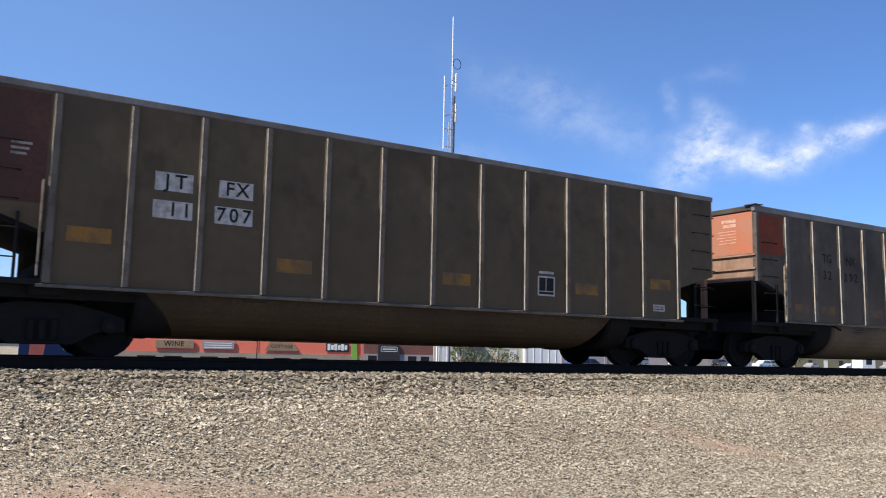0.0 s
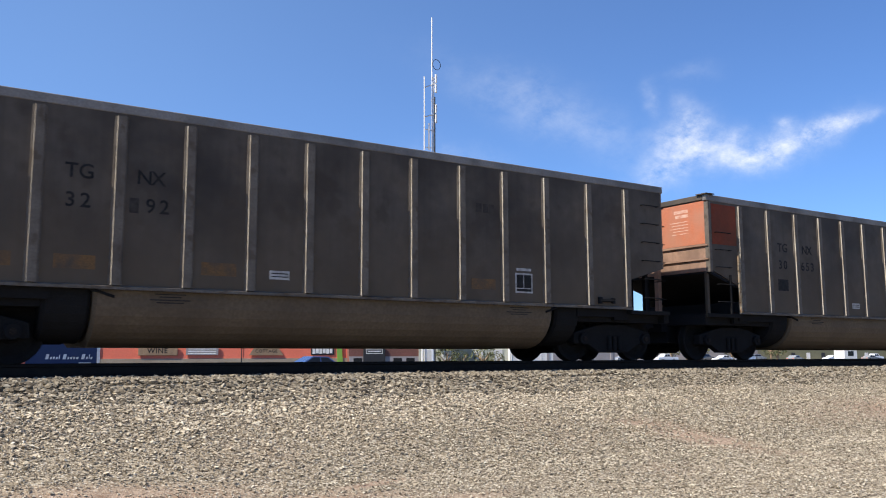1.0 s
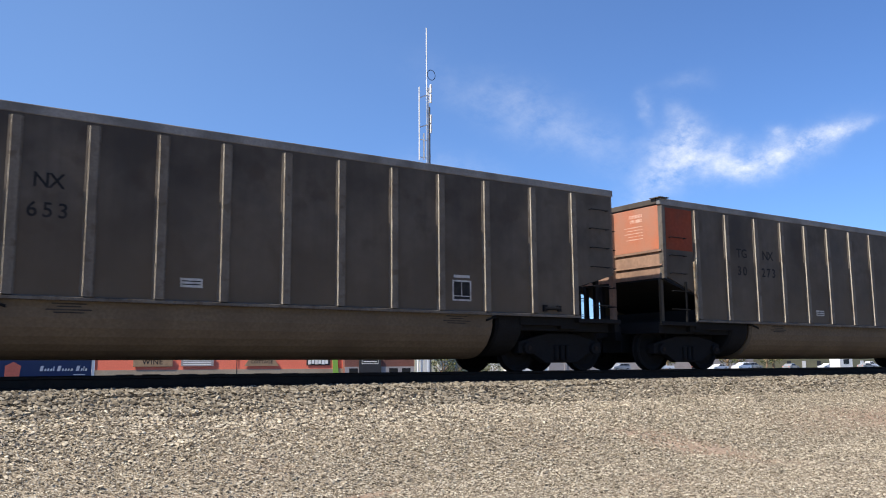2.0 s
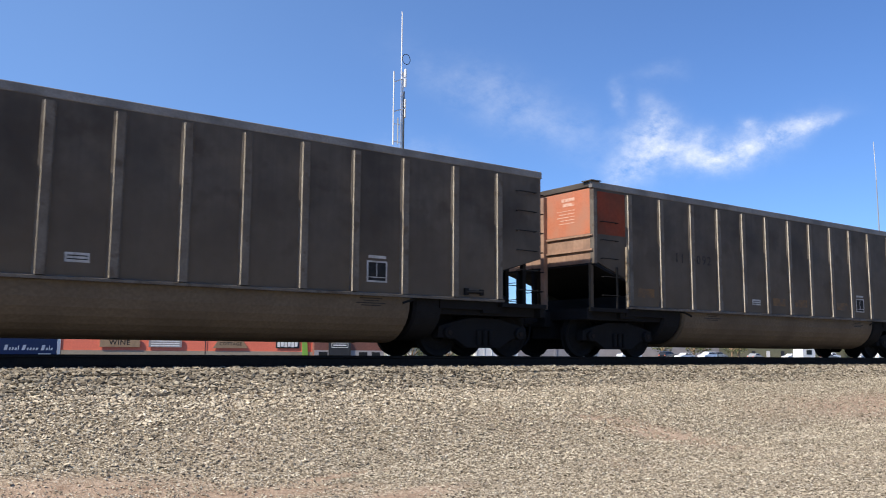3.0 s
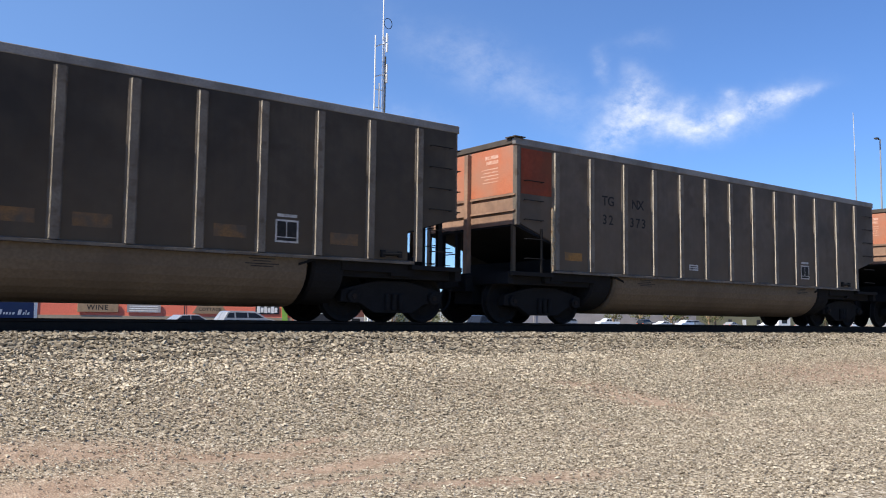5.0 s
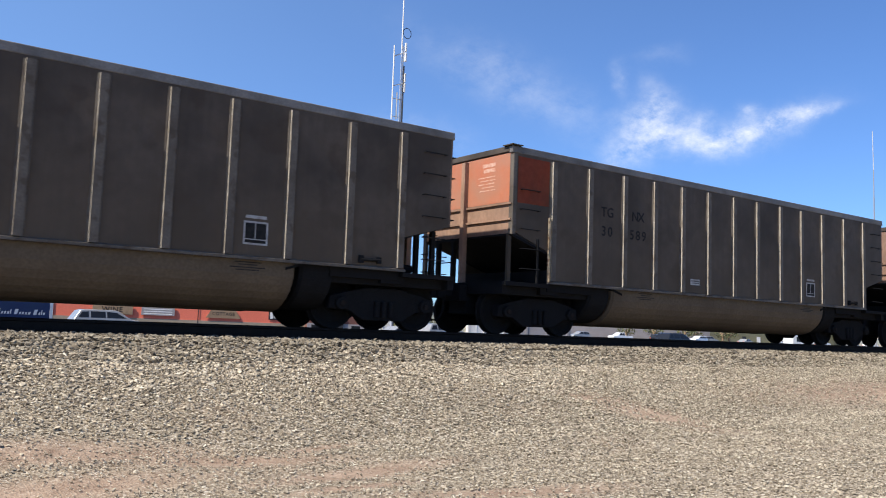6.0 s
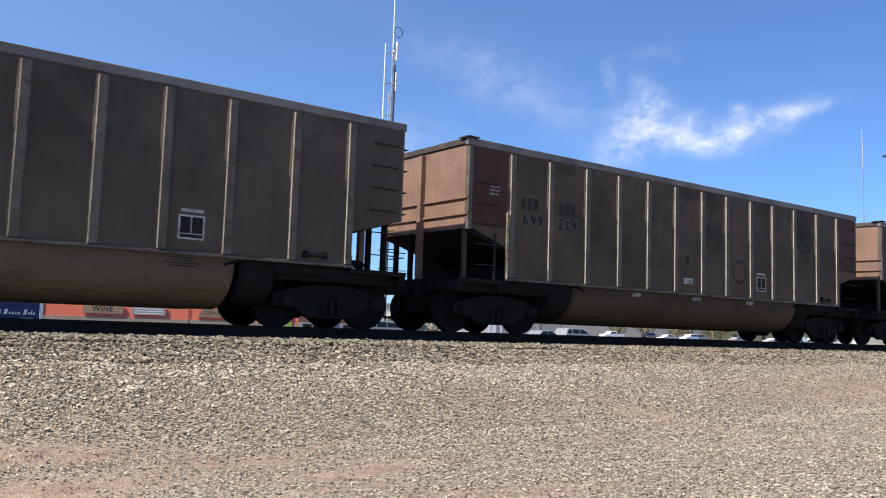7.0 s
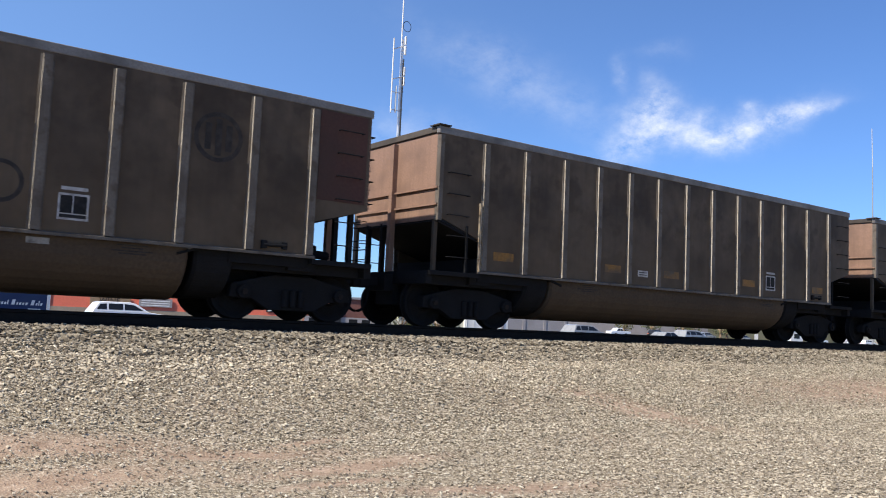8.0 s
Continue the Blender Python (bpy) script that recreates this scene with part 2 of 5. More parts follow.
def rod(bm, p, q, r, seg=8, r2=None):
    p, q = Vector(p), Vector(q)
    turn = (q - p).to_track_quat("Z", "Y").to_matrix()
    r2 = r if r2 is None else r2
    rings = []
    for c, rad in ((p, r), (q, r2)):
        rings.append([bm.verts.new(c + turn @ Vector((rad * math.cos(2 * math.pi * i / seg), rad * math.sin(2 * math.pi * i / seg), 0))) for i in range(seg)])
    for i in range(seg):
        j = (i + 1) % seg
        bm.faces.new((rings[0][i], rings[0][j], rings[1][j], rings[1][i]))
    bm.faces.new(rings[0][::-1])
    bm.faces.new(rings[1])


def slab(bm, outline, axis, a, b):
    """A prism: an outline in the two other axes, drawn out along one axis from a to b."""
    def at(p, d):
        return {"x": (d, p[0], p[1]), "y": (p[0], d, p[1]), "z": (p[0], p[1], d)}[axis]
    lo, hi = [bm.verts.new(at(p, a)) for p in outline], [bm.verts.new(at(p, b)) for p in outline]
    bm.faces.new(lo)
    bm.faces.new(hi[::-1])
    for i in range(len(outline)):
        j = (i + 1) % len(outline)
        bm.faces.new((lo[j], lo[i], hi[i], hi[j]))


def mesh_of(bm, name, mat, smooth=False, bevel=0.0):
    bmesh.ops.recalc_face_normals(bm, faces=bm.faces)
    if bevel:
        bmesh.ops.bevel(bm, geom=bm.edges[:], offset=bevel, segments=1, affect="EDGES", clamp_overlap=True)
    me = bpy.data.meshes.new(name)
    bm.to_mesh(me)
    bm.free()
    if mat:
        me.materials.append(mat)
    if smooth:
        for p in me.polygons:
            p.use_smooth = True
    return me


MESHES = {}


def shared(key, make, mat, smooth=False, bevel=0.0):
    """The mesh under a key, made once."""
    if key not in MESHES:
        bm = bmesh.new()
        make(bm)
        MESHES[key] = mesh_of(bm, key if isinstance(key, str) else key[0], mat, smooth, bevel)
        if key in ("side_post", "side_post_b"):
            MESHES[key].materials.append(M["edge"])
    return MESHES[key]


def put(name, me, parent=None, at=(0, 0, 0), label="", turn=None):
    ob = new(name, me)
    if parent:
        ob.parent = parent
    ob.matrix_basis = Matrix.Translation(at) @ (turn or Matrix())
    if label:
        tagged(ob, label)
    return ob


def part(name, bm, mat, parent, label="", smooth=False, bevel=0.0, at=(0, 0, 0)):
    return put(name, mesh_of(bm, name, mat, smooth, bevel), parent, at, label)


def lettering(text, size, mat, bold=0.012):
    """A flat mesh of stencilled letters, upright in x and z, centred."""
    key = ("text", text, size, mat.name, bold)
    if key not in MESHES:
        cu_data = bpy.data.curves.new("letters", "FONT")
        cu_data.body, cu_data.size, cu_data.align_x, cu_data.align_y = text, size, "CENTER", "CENTER"
        cu_data.extrude, cu_data.offset, cu_data.space_character = 0.002, size * bold, 1.12
        cu_data.resolution_u = 4
        tmp = new("letters", cu_data)
        me = bpy.data.meshes.new_from_object(tmp.evaluated_get(bpy.context.evaluated_depsgraph_get()))
        bpy.data.objects.remove(tmp)
        me.transform(pose(0, 0, 0, 90, 0, 0))
        me.materials.clear()
        me.materials.append(mat)
        MESHES[key] = me
    return MESHES[key]


# ---- ground, ballast and track ----
RAIL = 1.364                 # top of the rails
TRACK_Y = 14.19              # middle of the track
PROFILE_Y = (-9000, 7.2, 8.6, 11.3, 12.05, 12.7, 15.7, 16.5, 19.5, 9000)
PROFILE_Z = (0.0, 0.0, 0.12, 0.86, 1.12, 1.17, 1.17, 1.10, 0.0, 0.0)


def ground_z(y):
    return np.interp(y, PROFILE_Y, PROFILE_Z)


def wave(x, y):
    """Gentle unevenness of the dirt."""
    return 0.020 * np.sin(x * 0.9 + 1.3 * np.sin(y * 0.7)) + 0.014 * np.sin(x * 2.3 + y * 1.9) + 0.010 * np.sin(y * 3.1 - x * 0.6)


# trodden bare patches of dirt: x, y, radii, turn
BARE = [(10.8, 8.80, 1.25, 0.62, -1.0), (10.3, 9.75, 0.75, 0.18, -0.2), (2.0, 8.50, 1.4, 0.36, -0.1), (1.6, 7.45, 1.3, 0.42, 0.0), (3.4, 8.0, 1.2, 0.28, -0.15), (4.4, 7.2, 1.3, 0.22, 0.2), (5.2, 5.9, 1.2, 0.25, -0.2), (4.6, 8.35, 0.7, 0.12, 0.25), (4.0, 6.6, 0.8, 0.12, 0.2),
        (18.5, 9.6, 4.0, 0.8, 0.0)]


def earth_material():
    """Tan dirt with fine gravel, passing into grey crushed stone towards the track."""
    mat = bpy.data.materials.new("dirt_and_gravel")
    mat.use_nodes = True
    nt = mat.node_tree
    bsdf = nt.nodes["Principled BSDF"]
    bsdf.inputs["Roughness"].default_value = 0.95
    bsdf.inputs["Specular IOR Level"].default_value = 0.15
    tc = nt.nodes.new("ShaderNodeTexCoord")

    def noisy(sc, detail, rough=0.55):
        nd = nt.nodes.new("ShaderNodeTexNoise")
        nd.inputs["Scale"].default_value, nd.inputs["Detail"].default_value, nd.inputs["Roughness"].default_value = sc, detail, rough
        nt.links.new(tc.outputs["Object"], nd.inputs["Vector"])
        return nd.outputs["Fac"]

    def ramp(fac, stops):
        nd = nt.nodes.new("ShaderNodeValToRGB")
        while len(nd.color_ramp.elements) < len(stops):
            nd.color_ramp.elements.new(0.5)
        for el, (at, col) in zip(nd.color_ramp.elements, stops):
            el.position, el.color = at, (*col, 1)
        nt.links.new(fac, nd.inputs[0])
        return nd.outputs[0]

    def mix(fac, a, b):
        nd = nt.nodes.new("ShaderNodeMix")
        nd.data_type = "RGBA"
        nt.links.new(fac, nd.inputs[0])
        nt.links.new(a, nd.inputs[6])
        nt.links.new(b, nd.inputs[7])
        return nd.outputs[2]

    cells = nt.nodes.new("ShaderNodeTexVoronoi")
    cells.inputs["Scale"].default_value = 45
    nt.links.new(tc.outputs["Object"], cells.inputs["Vector"])
    tone = nt.nodes.new("ShaderNodeSeparateColor")
    nt.links.new(cells.outputs["Color"], tone.inputs[0])
    stones = ramp(tone.outputs[0], ((0.0, (0.085, 0.067, 0.047)), (0.45, (0.26, 0.213, 0.148)), (0.9, (0.43, 0.368, 0.272)), (1.0, (0.64, 0.58, 0.47))))
    dirt = ramp(noisy(3.0, 9, 0.7), ((0.32, (0.20, 0.125, 0.085)), (0.52, (0.335, 0.235, 0.166)), (0.72, (0.48, 0.350, 0.255))))
    bare = nt.nodes.new("ShaderNodeMapRange")
    bare.inputs["From Min"].default_value, bare.inputs["From Max"].default_value, bare.inputs["To Max"].default_value = 0.56, 0.74, 0.45
    nt.links.new(noisy(0.42, 5, 0.6), bare.inputs["Value"])
    worn = bare.outputs[0]
    for px, py, ru, rv, tilt in BARE:
        place = nt.nodes.new("ShaderNodeMapping")
        place.vector_type = "TEXTURE"
        place.inputs["Location"].default_value, place.inputs["Rotation"].default_value, place.inputs["Scale"].default_value = (px, py, 0), (0, 0, tilt), (ru, rv, 1000)
        nt.links.new(tc.outputs["Object"], place.inputs[0])
        away = nt.nodes.new("ShaderNodeVectorMath")
        away.operation = "LENGTH"
        nt.links.new(place.outputs[0], away.inputs[0])
        near = nt.nodes.new("ShaderNodeMapRange")
        near.inputs["From Min"].default_value, near.inputs["From Max"].default_value, near.inputs["To Max"].default_value = 1.5, 0.4, 0.75
        nt.links.new(away.outputs["Value"], near.inputs["Value"])
        top = nt.nodes.new("ShaderNodeMath")
        top.operation = "MAXIMUM"
        nt.links.new(worn, top.inputs[0])
        nt.links.new(near.outputs[0], top.inputs[1])
        worn = top.outputs[0]
    nt.links.new(mix(worn, stones, dirt), bsdf.inputs["Base Color"])
    relief = nt.nodes.new("ShaderNodeBump")
    relief.inputs["Strength"].default_value, relief.inputs["Distance"].default_value = 0.8, 0.012
    nt.links.new(cells.outputs["Distance"], relief.inputs["Height"])
    nt.links.new(relief.outputs[0], bsdf.inputs["Normal"])
    return mat


def stone_material(name, k, warm):
    mat = bpy.data.materials.new(name)
    mat.use_nodes = True
    nt = mat.node_tree
    bsdf = nt.nodes["Principled BSDF"]
    bsdf.inputs["Roughness"].default_value = 0.9
    bsdf.inputs["Specular IOR Level"].default_value = 0.2
    geo = nt.nodes.new("ShaderNodeNewGeometry")
    ramp = nt.nodes.new("ShaderNodeValToRGB")
    stops = ((0.0, (0.16, 0.128, 0.098)), (0.30, (0.30, 0.245, 0.188)), (0.65, (0.48, 0.398, 0.31)), (0.92, (0.565, 0.48, 0.38)), (1.0, (0.65, 0.575, 0.475)))
    while len(ramp.color_ramp.elements) < len(stops):
        ramp.color_ramp.elements.new(0.5)
    for el, (at, col) in zip(ramp.color_ramp.elements, stops):
        el.position, el.color = at, (col[0] * k * warm, col[1] * k, col[2] * k * 0.92 / warm, 1)
    nt.links.new(geo.outputs["Random Per Island"], ramp.inputs[0])
    tc, fine = nt.nodes.new("ShaderNodeTexCoord"), nt.nodes.new("ShaderNodeTexNoise")
    fine.inputs["Scale"].default_value, fine.inputs["Detail"].default_value = 70, 5
    nt.links.new(tc.outputs["Object"], fine.inputs["Vector"])
    mul = nt.nodes.new("ShaderNodeMix")
    mul.data_type, mul.blend_type = "RGBA", "OVERLAY"
    mul.inputs[0].default_value = 0.45
    nt.links.new(ramp.outputs[0], mul.inputs[6])
    nt.links.new(fine.outputs["Fac"], mul.inputs[7])
    nt.links.new(mul.outputs[2], bsdf.inputs["Base Color"])
    return mat


# shoulder stone is grey ballast darkened for the shade in its wide gaps
EARTH, SHOULDER = earth_material(), stone_material("gap_shaded_ballast_stone", 0.52, 0.985)
STONE, BALLAST = stone_material("tan_gravel", 0.87, 0.972), stone_material("grey_ballast_stone", 0.97, 0.985)


def make_ground():
    xs = np.concatenate([[-4000, -1500, -500, -150, -50, -20], np.arange(-10, 45, 0.35), [50, 60, 80, 110, 160, 260, 500, 1500, 4000]])
    ys = np.concatenate([[-4000, -1200, -300, -80, -20, -5], np.arange(0, 13, 0.25), [13, 14, 15.7, 16.5, 18, 19.5, 24, 40, 70, 120, 300, 1200, 4000]])
    gx, gy = np.meshgrid(xs, ys)
    near = ((gx > -10) & (gx < 45) & (gy > 0) & (gy < 12))
    gz = ground_z(gy) + np.where(near, wave(gx, gy), 0) - 0.012
    verts = np.stack([gx.ravel(), gy.ravel(), gz.ravel()], 1)
    w = len(xs)
    faces = [(r * w + c, r * w + c + 1, (r + 1) * w + c + 1, (r + 1) * w + c) for r in range(len(ys) - 1) for c in range(w - 1)]
    me = bpy.data.meshes.new("ground")
    me.from_pydata(verts.tolist(), [], faces)
    me.materials.append(EARTH)
    for p in me.polygons:
        p.use_smooth = True
    tagged(new("ground", me), "tan dirt and gravel ground rising to the railway", "ground", kind="structure")


def scatter(name, label, count, xr, y_of, size_of, seed, sink=0.25, mat=None, fine=False, fade=None, grow=None):
    """Many angular stones lying on the ground, as one sheet of stuff."""
    rng = np.random.default_rng(seed)
    base = np.array([(1, 0, 0), (-1, 0, 0), (0, 1, 0), (0, -1, 0), (0, 0, 1), (0, 0, -1), (.62, .62, .5), (-.6, .62, -.5)], float)
    tris = np.array([(6, 0, 2), (6, 2, 4), (6, 4, 0), (2, 1, 4), (1, 3, 4), (3, 0, 4), (7, 2, 5), (7, 1, 2), (7, 5, 1), (0, 5, 2), (1, 5, 3), (3, 5, 0)])
    if fine:
        base = base[:6]
        tris = np.array([(0, 2, 4), (2, 1, 4), (1, 3, 4), (3, 0, 4), (2, 0, 5), (1, 2, 5), (3, 1, 5), (0, 3, 5)])
    corners = len(base)
    x = rng.uniform(xr[0], xr[1], count)
    y = y_of(rng, count)
    bare = np.zeros(count)
    for px, py, ru, rv, tilt in BARE:
        c, s = math.cos(tilt), math.sin(tilt)
        u, w = ((x - px) * c + (y - py) * s) / ru, ((y - py) * c - (x - px) * s) / rv
        bare = np.maximum(bare, np.exp(-(u * u + w * w) ** 2))
    if fade:
        thin = np.clip((x - fade[0]) / (fade[1] - fade[0]), 0, 1)
        bare = np.maximum(bare, thin * thin * (3 - 2 * thin) / 0.7)
    keep = rng.random(count) > bare * 0.7
    x, y = x[keep], y[keep]
    count = len(x)
    size = size_of(rng, count)
    if grow:
        size = size * np.interp(x, (2, 9), grow)
    pts = base[None] * (1 + rng.uniform(-0.32, 0.32, (count, corners, 3)))
    pts *= np.stack([size * rng.uniform(0.95, 1.55, count), size * rng.uniform(0.75, 1.15, count), size * rng.uniform(0.42, 0.80, count)], 1)[:, None]
    turn = rng.uniform(0, math.pi, count)
    q = np.stack([np.cos(turn), rng.normal(0, 0.14, count), rng.normal(0, 0.14, count), np.sin(turn)], 1)
    q /= np.linalg.norm(q, axis=1)[:, None]
    a, b, c, d = q.T
    rm = np.stack([np.stack([1 - 2 * (c * c + d * d), 2 * (b * c - a * d), 2 * (b * d + a * c)], 1),
                   np.stack([2 * (b * c + a * d), 1 - 2 * (b * b + d * d), 2 * (c * d - a * b)], 1),
                   np.stack([2 * (b * d - a * c), 2 * (c * d + a * b), 1 - 2 * (b * b + c * c)], 1)], 1)
    pts = np.einsum("nij,nkj->nki", rm, pts)
    z = ground_z(y) + np.where(y < 12, wave(x, y), 0) + size * (0.5 - sink)
    pts += np.stack([x, y, z], 1)[:, None]
    me = bpy.data.meshes.new(name)
    faces = (tris[None] + (np.arange(count) * corners)[:, None, None]).reshape(-1, 3)
    me.vertices.add(count * corners)
    me.vertices.foreach_set("co", pts.reshape(-1))
    me.loops.add(faces.size)
    me.loops.foreach_set("vertex_index", faces.reshape(-1).astype(np.int32))
    me.polygons.add(len(faces))
    me.polygons.foreach_set("loop_start", np.arange(0, faces.size, 3, dtype=np.int32))
    me.update(calc_edges=True)
    me.shade_flat()
    me.materials.append(mat or STONE)
    tagged(new(name, me), label, "gravel", kind="stuff")


def make_track():
    track = tagged(new("railway_track"), "railway track of dark steel rails on timber ties", "track", kind="structure")
    track.location = (0, TRACK_Y, RAIL)
    prof = [(-0.070, -0.186), (0.070, -0.186), (0.070, -0.175), (0.012, -0.150), (0.010, -0.045), (0.037, -0.034), (0.037, -0.006), (0.028, 0.0),
            (-0.028, 0.0), (-0.037, -0.006), (-0.037, -0.034), (-0.010, -0.045), (-0.012, -0.150), (-0.070, -0.175)]

    def rail(bm):
        slab(bm, prof, "x", -260, 420)
    for side in (-0.755, 0.755):
        put("rail", shared("rail", rail, M["rail"]), track, (0, side, 0))

    def tie(bm):
        box(bm, -0.115, 0.115, -1.30, 1.30, -0.37, -0.186)
    rng = random.Random(4)
    for i in range(110):
        put("tie", shared("tie", tie, M["tie"], bevel=0.012), track, (-12 + i * 0.5 + rng.uniform(-0.02, 0.02), rng.uniform(-0.03, 0.03), rng.uniform(-0.01, 0.004)))


# ---- coal wagons ----
PITCH, LENGTH, HALF = 16.18, 14.66, 1.56
TOP, SILL = 3.79, 1.09
POSTS_B = [1.105 + 1.035 * i for i in range(13)]                    # evenly spaced side posts
POSTS_E = [1.22 + 1.045 * i for i in range(13)]                     # the same, set back from the end
POSTS = (1.12, 2.185, 3.28, 4.30, 5.295, 6.28, 7.30, 8.285, 9.32, 10.31, 11.34, 12.475, 13.545)   # wider end bays
SHEET_Y = 1.505


def side_sheet(bm, sill=SILL):
    slab(bm, [(0.0, 2.08), (1.10, 1.68), (1.10, sill), (13.53, sill), (13.53, 1.66), (14.66, 1.98), (14.66, 3.71), (0.0, 3.71)], "y", -SHEET_Y, -SHEET_Y + 0.035)


def post(bm, sill=SILL, top=3.60, k=1.0):
    # hat section, a little deeper towards the sill
    zs = ((sill + 0.03, 0.058), (top, 0.050))
    rows = []
    for z, d in zs:
        rows.append([bm.verts.new((x * k, y, z)) for x, y in ((-0.085, 0), (-0.080, -0.012), (-0.060, -0.016), (-0.057, 0.026 - d), (-0.055, -d), (0.055, -d), (0.057, 0.026 - d), (0.060, -0.016), (0.080, -0.012), (0.085, 0))])
    for i in range(10):
        j = (i + 1) % 10
        f = bm.faces.new((rows[0][i], rows[0][j], rows[1][j], rows[1][i]))
        if i in (3, 5):
            f.material_index = 1          # worn edges, coloured bright to carry the sunlit line
    bm.faces.new(rows[0][::-1])
    bm.faces.new(rows[1])


def top_chord(bm):
    box(bm, -0.04, LENGTH + 0.04, -HALF + 0.045, -HALF + 0.15, 3.645, TOP)


def end_chord(bm):
    box(bm, -0.035, 0.09, -HALF + 0.152, HALF - 0.152, 3.67, TOP + 0.006)


def corner_cap(bm):
    slab(bm, [(-0.09, -HALF - 0.012), (0.20, -HALF - 0.012), (0.20, -HALF + 0.05), (0.06, -HALF + 0.30), (-0.09, -HALF + 0.30)], "z", TOP + 0.002, TOP + 0.022)


def side_sill(bm):
    slab(bm, [(-HALF + 0.01, SILL - 0.03), (-HALF + 0.01, SILL + 0.012), (-SHEET_Y - 0.004, SILL + 0.03), (-SHEET_Y - 0.004, SILL - 0.03)], "x", 0.98, 13.66)


def end_wall(bm):
    slab(bm, [(-SHEET_Y, 2.02), (SHEET_Y, 2.02), (SHEET_Y, 3.66), (-SHEET_Y, 3.66)], "x", 0.0, 0.035)


def end_panel_paint(bm, a, b, z0=2.66, z1=3.655):
    slab(bm, [(a, z0), (b, z0), (b, z1), (a, z1)], "x", -0.005, 0.0)


def slope_sheet(bm):
    vs = [(0.02, 2.02), (3.3, 0.98), (3.3, 0.94), (0.0, 1.98)]
    slab(bm, vs, "y", -SHEET_Y + 0.04, SHEET_Y - 0.04)


def end_post(bm):
    box(bm, -0.11, 0.0, -0.06, 0.06, 1.05, 3.62)


def corner_post(bm):
    slab(bm, [(-0.012, -HALF + 0.02), (0.075, -HALF + 0.02), (0.075, -HALF + 0.05), (0.02, -HALF + 0.05), (0.02, -HALF + 0.14), (-0.012, -HALF + 0.14)], "z", 2.0, 3.62)


def corner_foot(bm):
    slab(bm, [(-0.012, -HALF + 0.13), (0.065, -HALF + 0.13), (0.065, -HALF + 0.20), (-0.012, -HALF + 0.20)], "z", 1.0, 2.02)


def end_bar(bm):
    box(bm, -0.045, -0.001, -SHEET_Y, -0.065, -0.018, 0.018)


def lower_post(bm):
    box(bm, 0.0, 0.09, -0.045, 0.045, 1.0, 2.05)


def grab_iron(bm):
    for y in (-0.23, 0.23):
        rod(bm, (y, 0, 0), (y, -0.075, 0), 0.011, 6)
    rod(bm, (-0.25, -0.075, 0), (0.25, -0.075, 0), 0.011, 6)


def platform(bm):
    box(bm, -0.12, 1.04, -HALF + 0.02, HALF - 0.02, 0.97, 1.05)
    box(bm, -0.16, -0.02, -HALF + 0.1, HALF - 0.1, 0.80, 1.04)
    box(bm, 0.0, 2.45, -1.30, 1.30, 0.80, 1.0)
    box(bm, 1.08, 2.45, -1.42, 1.42, 0.90, 1.35)


def center_sill(bm):
    box(bm, -0.35, LENGTH + 0.35, -0.33, 0.33, 0.66, 0.99)
    for x in (1.16, LENGTH - 1.16):
        box(bm, x - 0.25, x + 0.25, -1.40, 1.40, 0.84, 1.08)


def tub(bm, u0=3.02, u1=11.55, low=0.25, slope=0.0):
    # round-bottomed trough between the trucks, its ends upright or sloping outwards
    prof = [(-1.44, SILL - 0.032), (-1.44, 0.96)]
    for i in range(1, 8):
        a = math.pi / 2 * i / 8
        prof.append((-1.44 + 0.80 * (1 - math.cos(a)), 0.96 - (0.96 - low) * math.sin(a)))
    prof += [(-0.64, low), (-0.30, low + 0.02)]
    prof = prof + [(-y, z) for y, z in reversed(prof)]
    rings = []
    for x, inset, out in ((u0, 0.10, -slope), (u0 + 0.05, 0.0, -slope), (u1 - 0.05, 0.0, slope), (u1, 0.10, slope)):
        rings.append([bm.verts.new((x + out * (z - low) / (SILL - low), y * (1 - inset * 0.35), z + (inset * (0.9 - z) if z < 0.9 else 0))) for y, z in prof])
    for r in range(3):
        for i in range(len(prof) - 1):
            bm.faces.new((rings[r][i], rings[r][i + 1], rings[r + 1][i + 1], rings[r + 1][i]))
    bm.faces.new(rings[0])
    bm.faces.new(rings[3][::-1])


def coupler(bm):
    box(bm, -0.78, -0.30, -0.09, 0.09, 0.74, 0.92)
    box(bm, -0.80, -0.58, -0.17, 0.14, 0.70, 0.97)


def air_hose(bm):
    pts = [Vector((-0.52, -0.03, 0.80))] + [Vector((-0.53 - 0.23 * (1 - math.cos(a)), -0.03, 0.58 - 0.34 * math.sin(a))) for a in [math.pi / 2 * i / 8 for i in range(9)]]
    rings = []
    for i, p in enumerate(pts):
        turn = (pts[min(i + 1, len(pts) - 1)] - pts[max(i - 1, 0)]).to_track_quat("Y", "Z").to_matrix()
        rings.append([bm.verts.new(p + turn @ Vector((0.028 * math.cos(k * math.pi / 3), 0, 0.028 * math.sin(k * math.pi / 3)))) for k in range(6)])
    for a, b in zip(rings, rings[1:]):
        for k in range(6):
            bm.faces.new((a[k], a[(k + 1) % 6], b[(k + 1) % 6], b[k]))
    bm.faces.new(rings[0])
    bm.faces.new(rings[-1][::-1])


def brake_wheel(bm):
    n = 20
    pts = [Vector((0.16, 0.28 * math.cos(2 * math.pi * i / n), 0.28 * math.sin(2 * math.pi * i / n))) for i in range(n)]
    for i in range(n):
        rod(bm, pts[i], pts[(i + 1) % n], 0.016, 5)
    for i in range(0, n, 5):
        rod(bm, (0.12, 0, 0), pts[i], 0.012, 5)
    rod(bm, (0, 0, 0), (0.17, 0, 0), 0.04, 8)


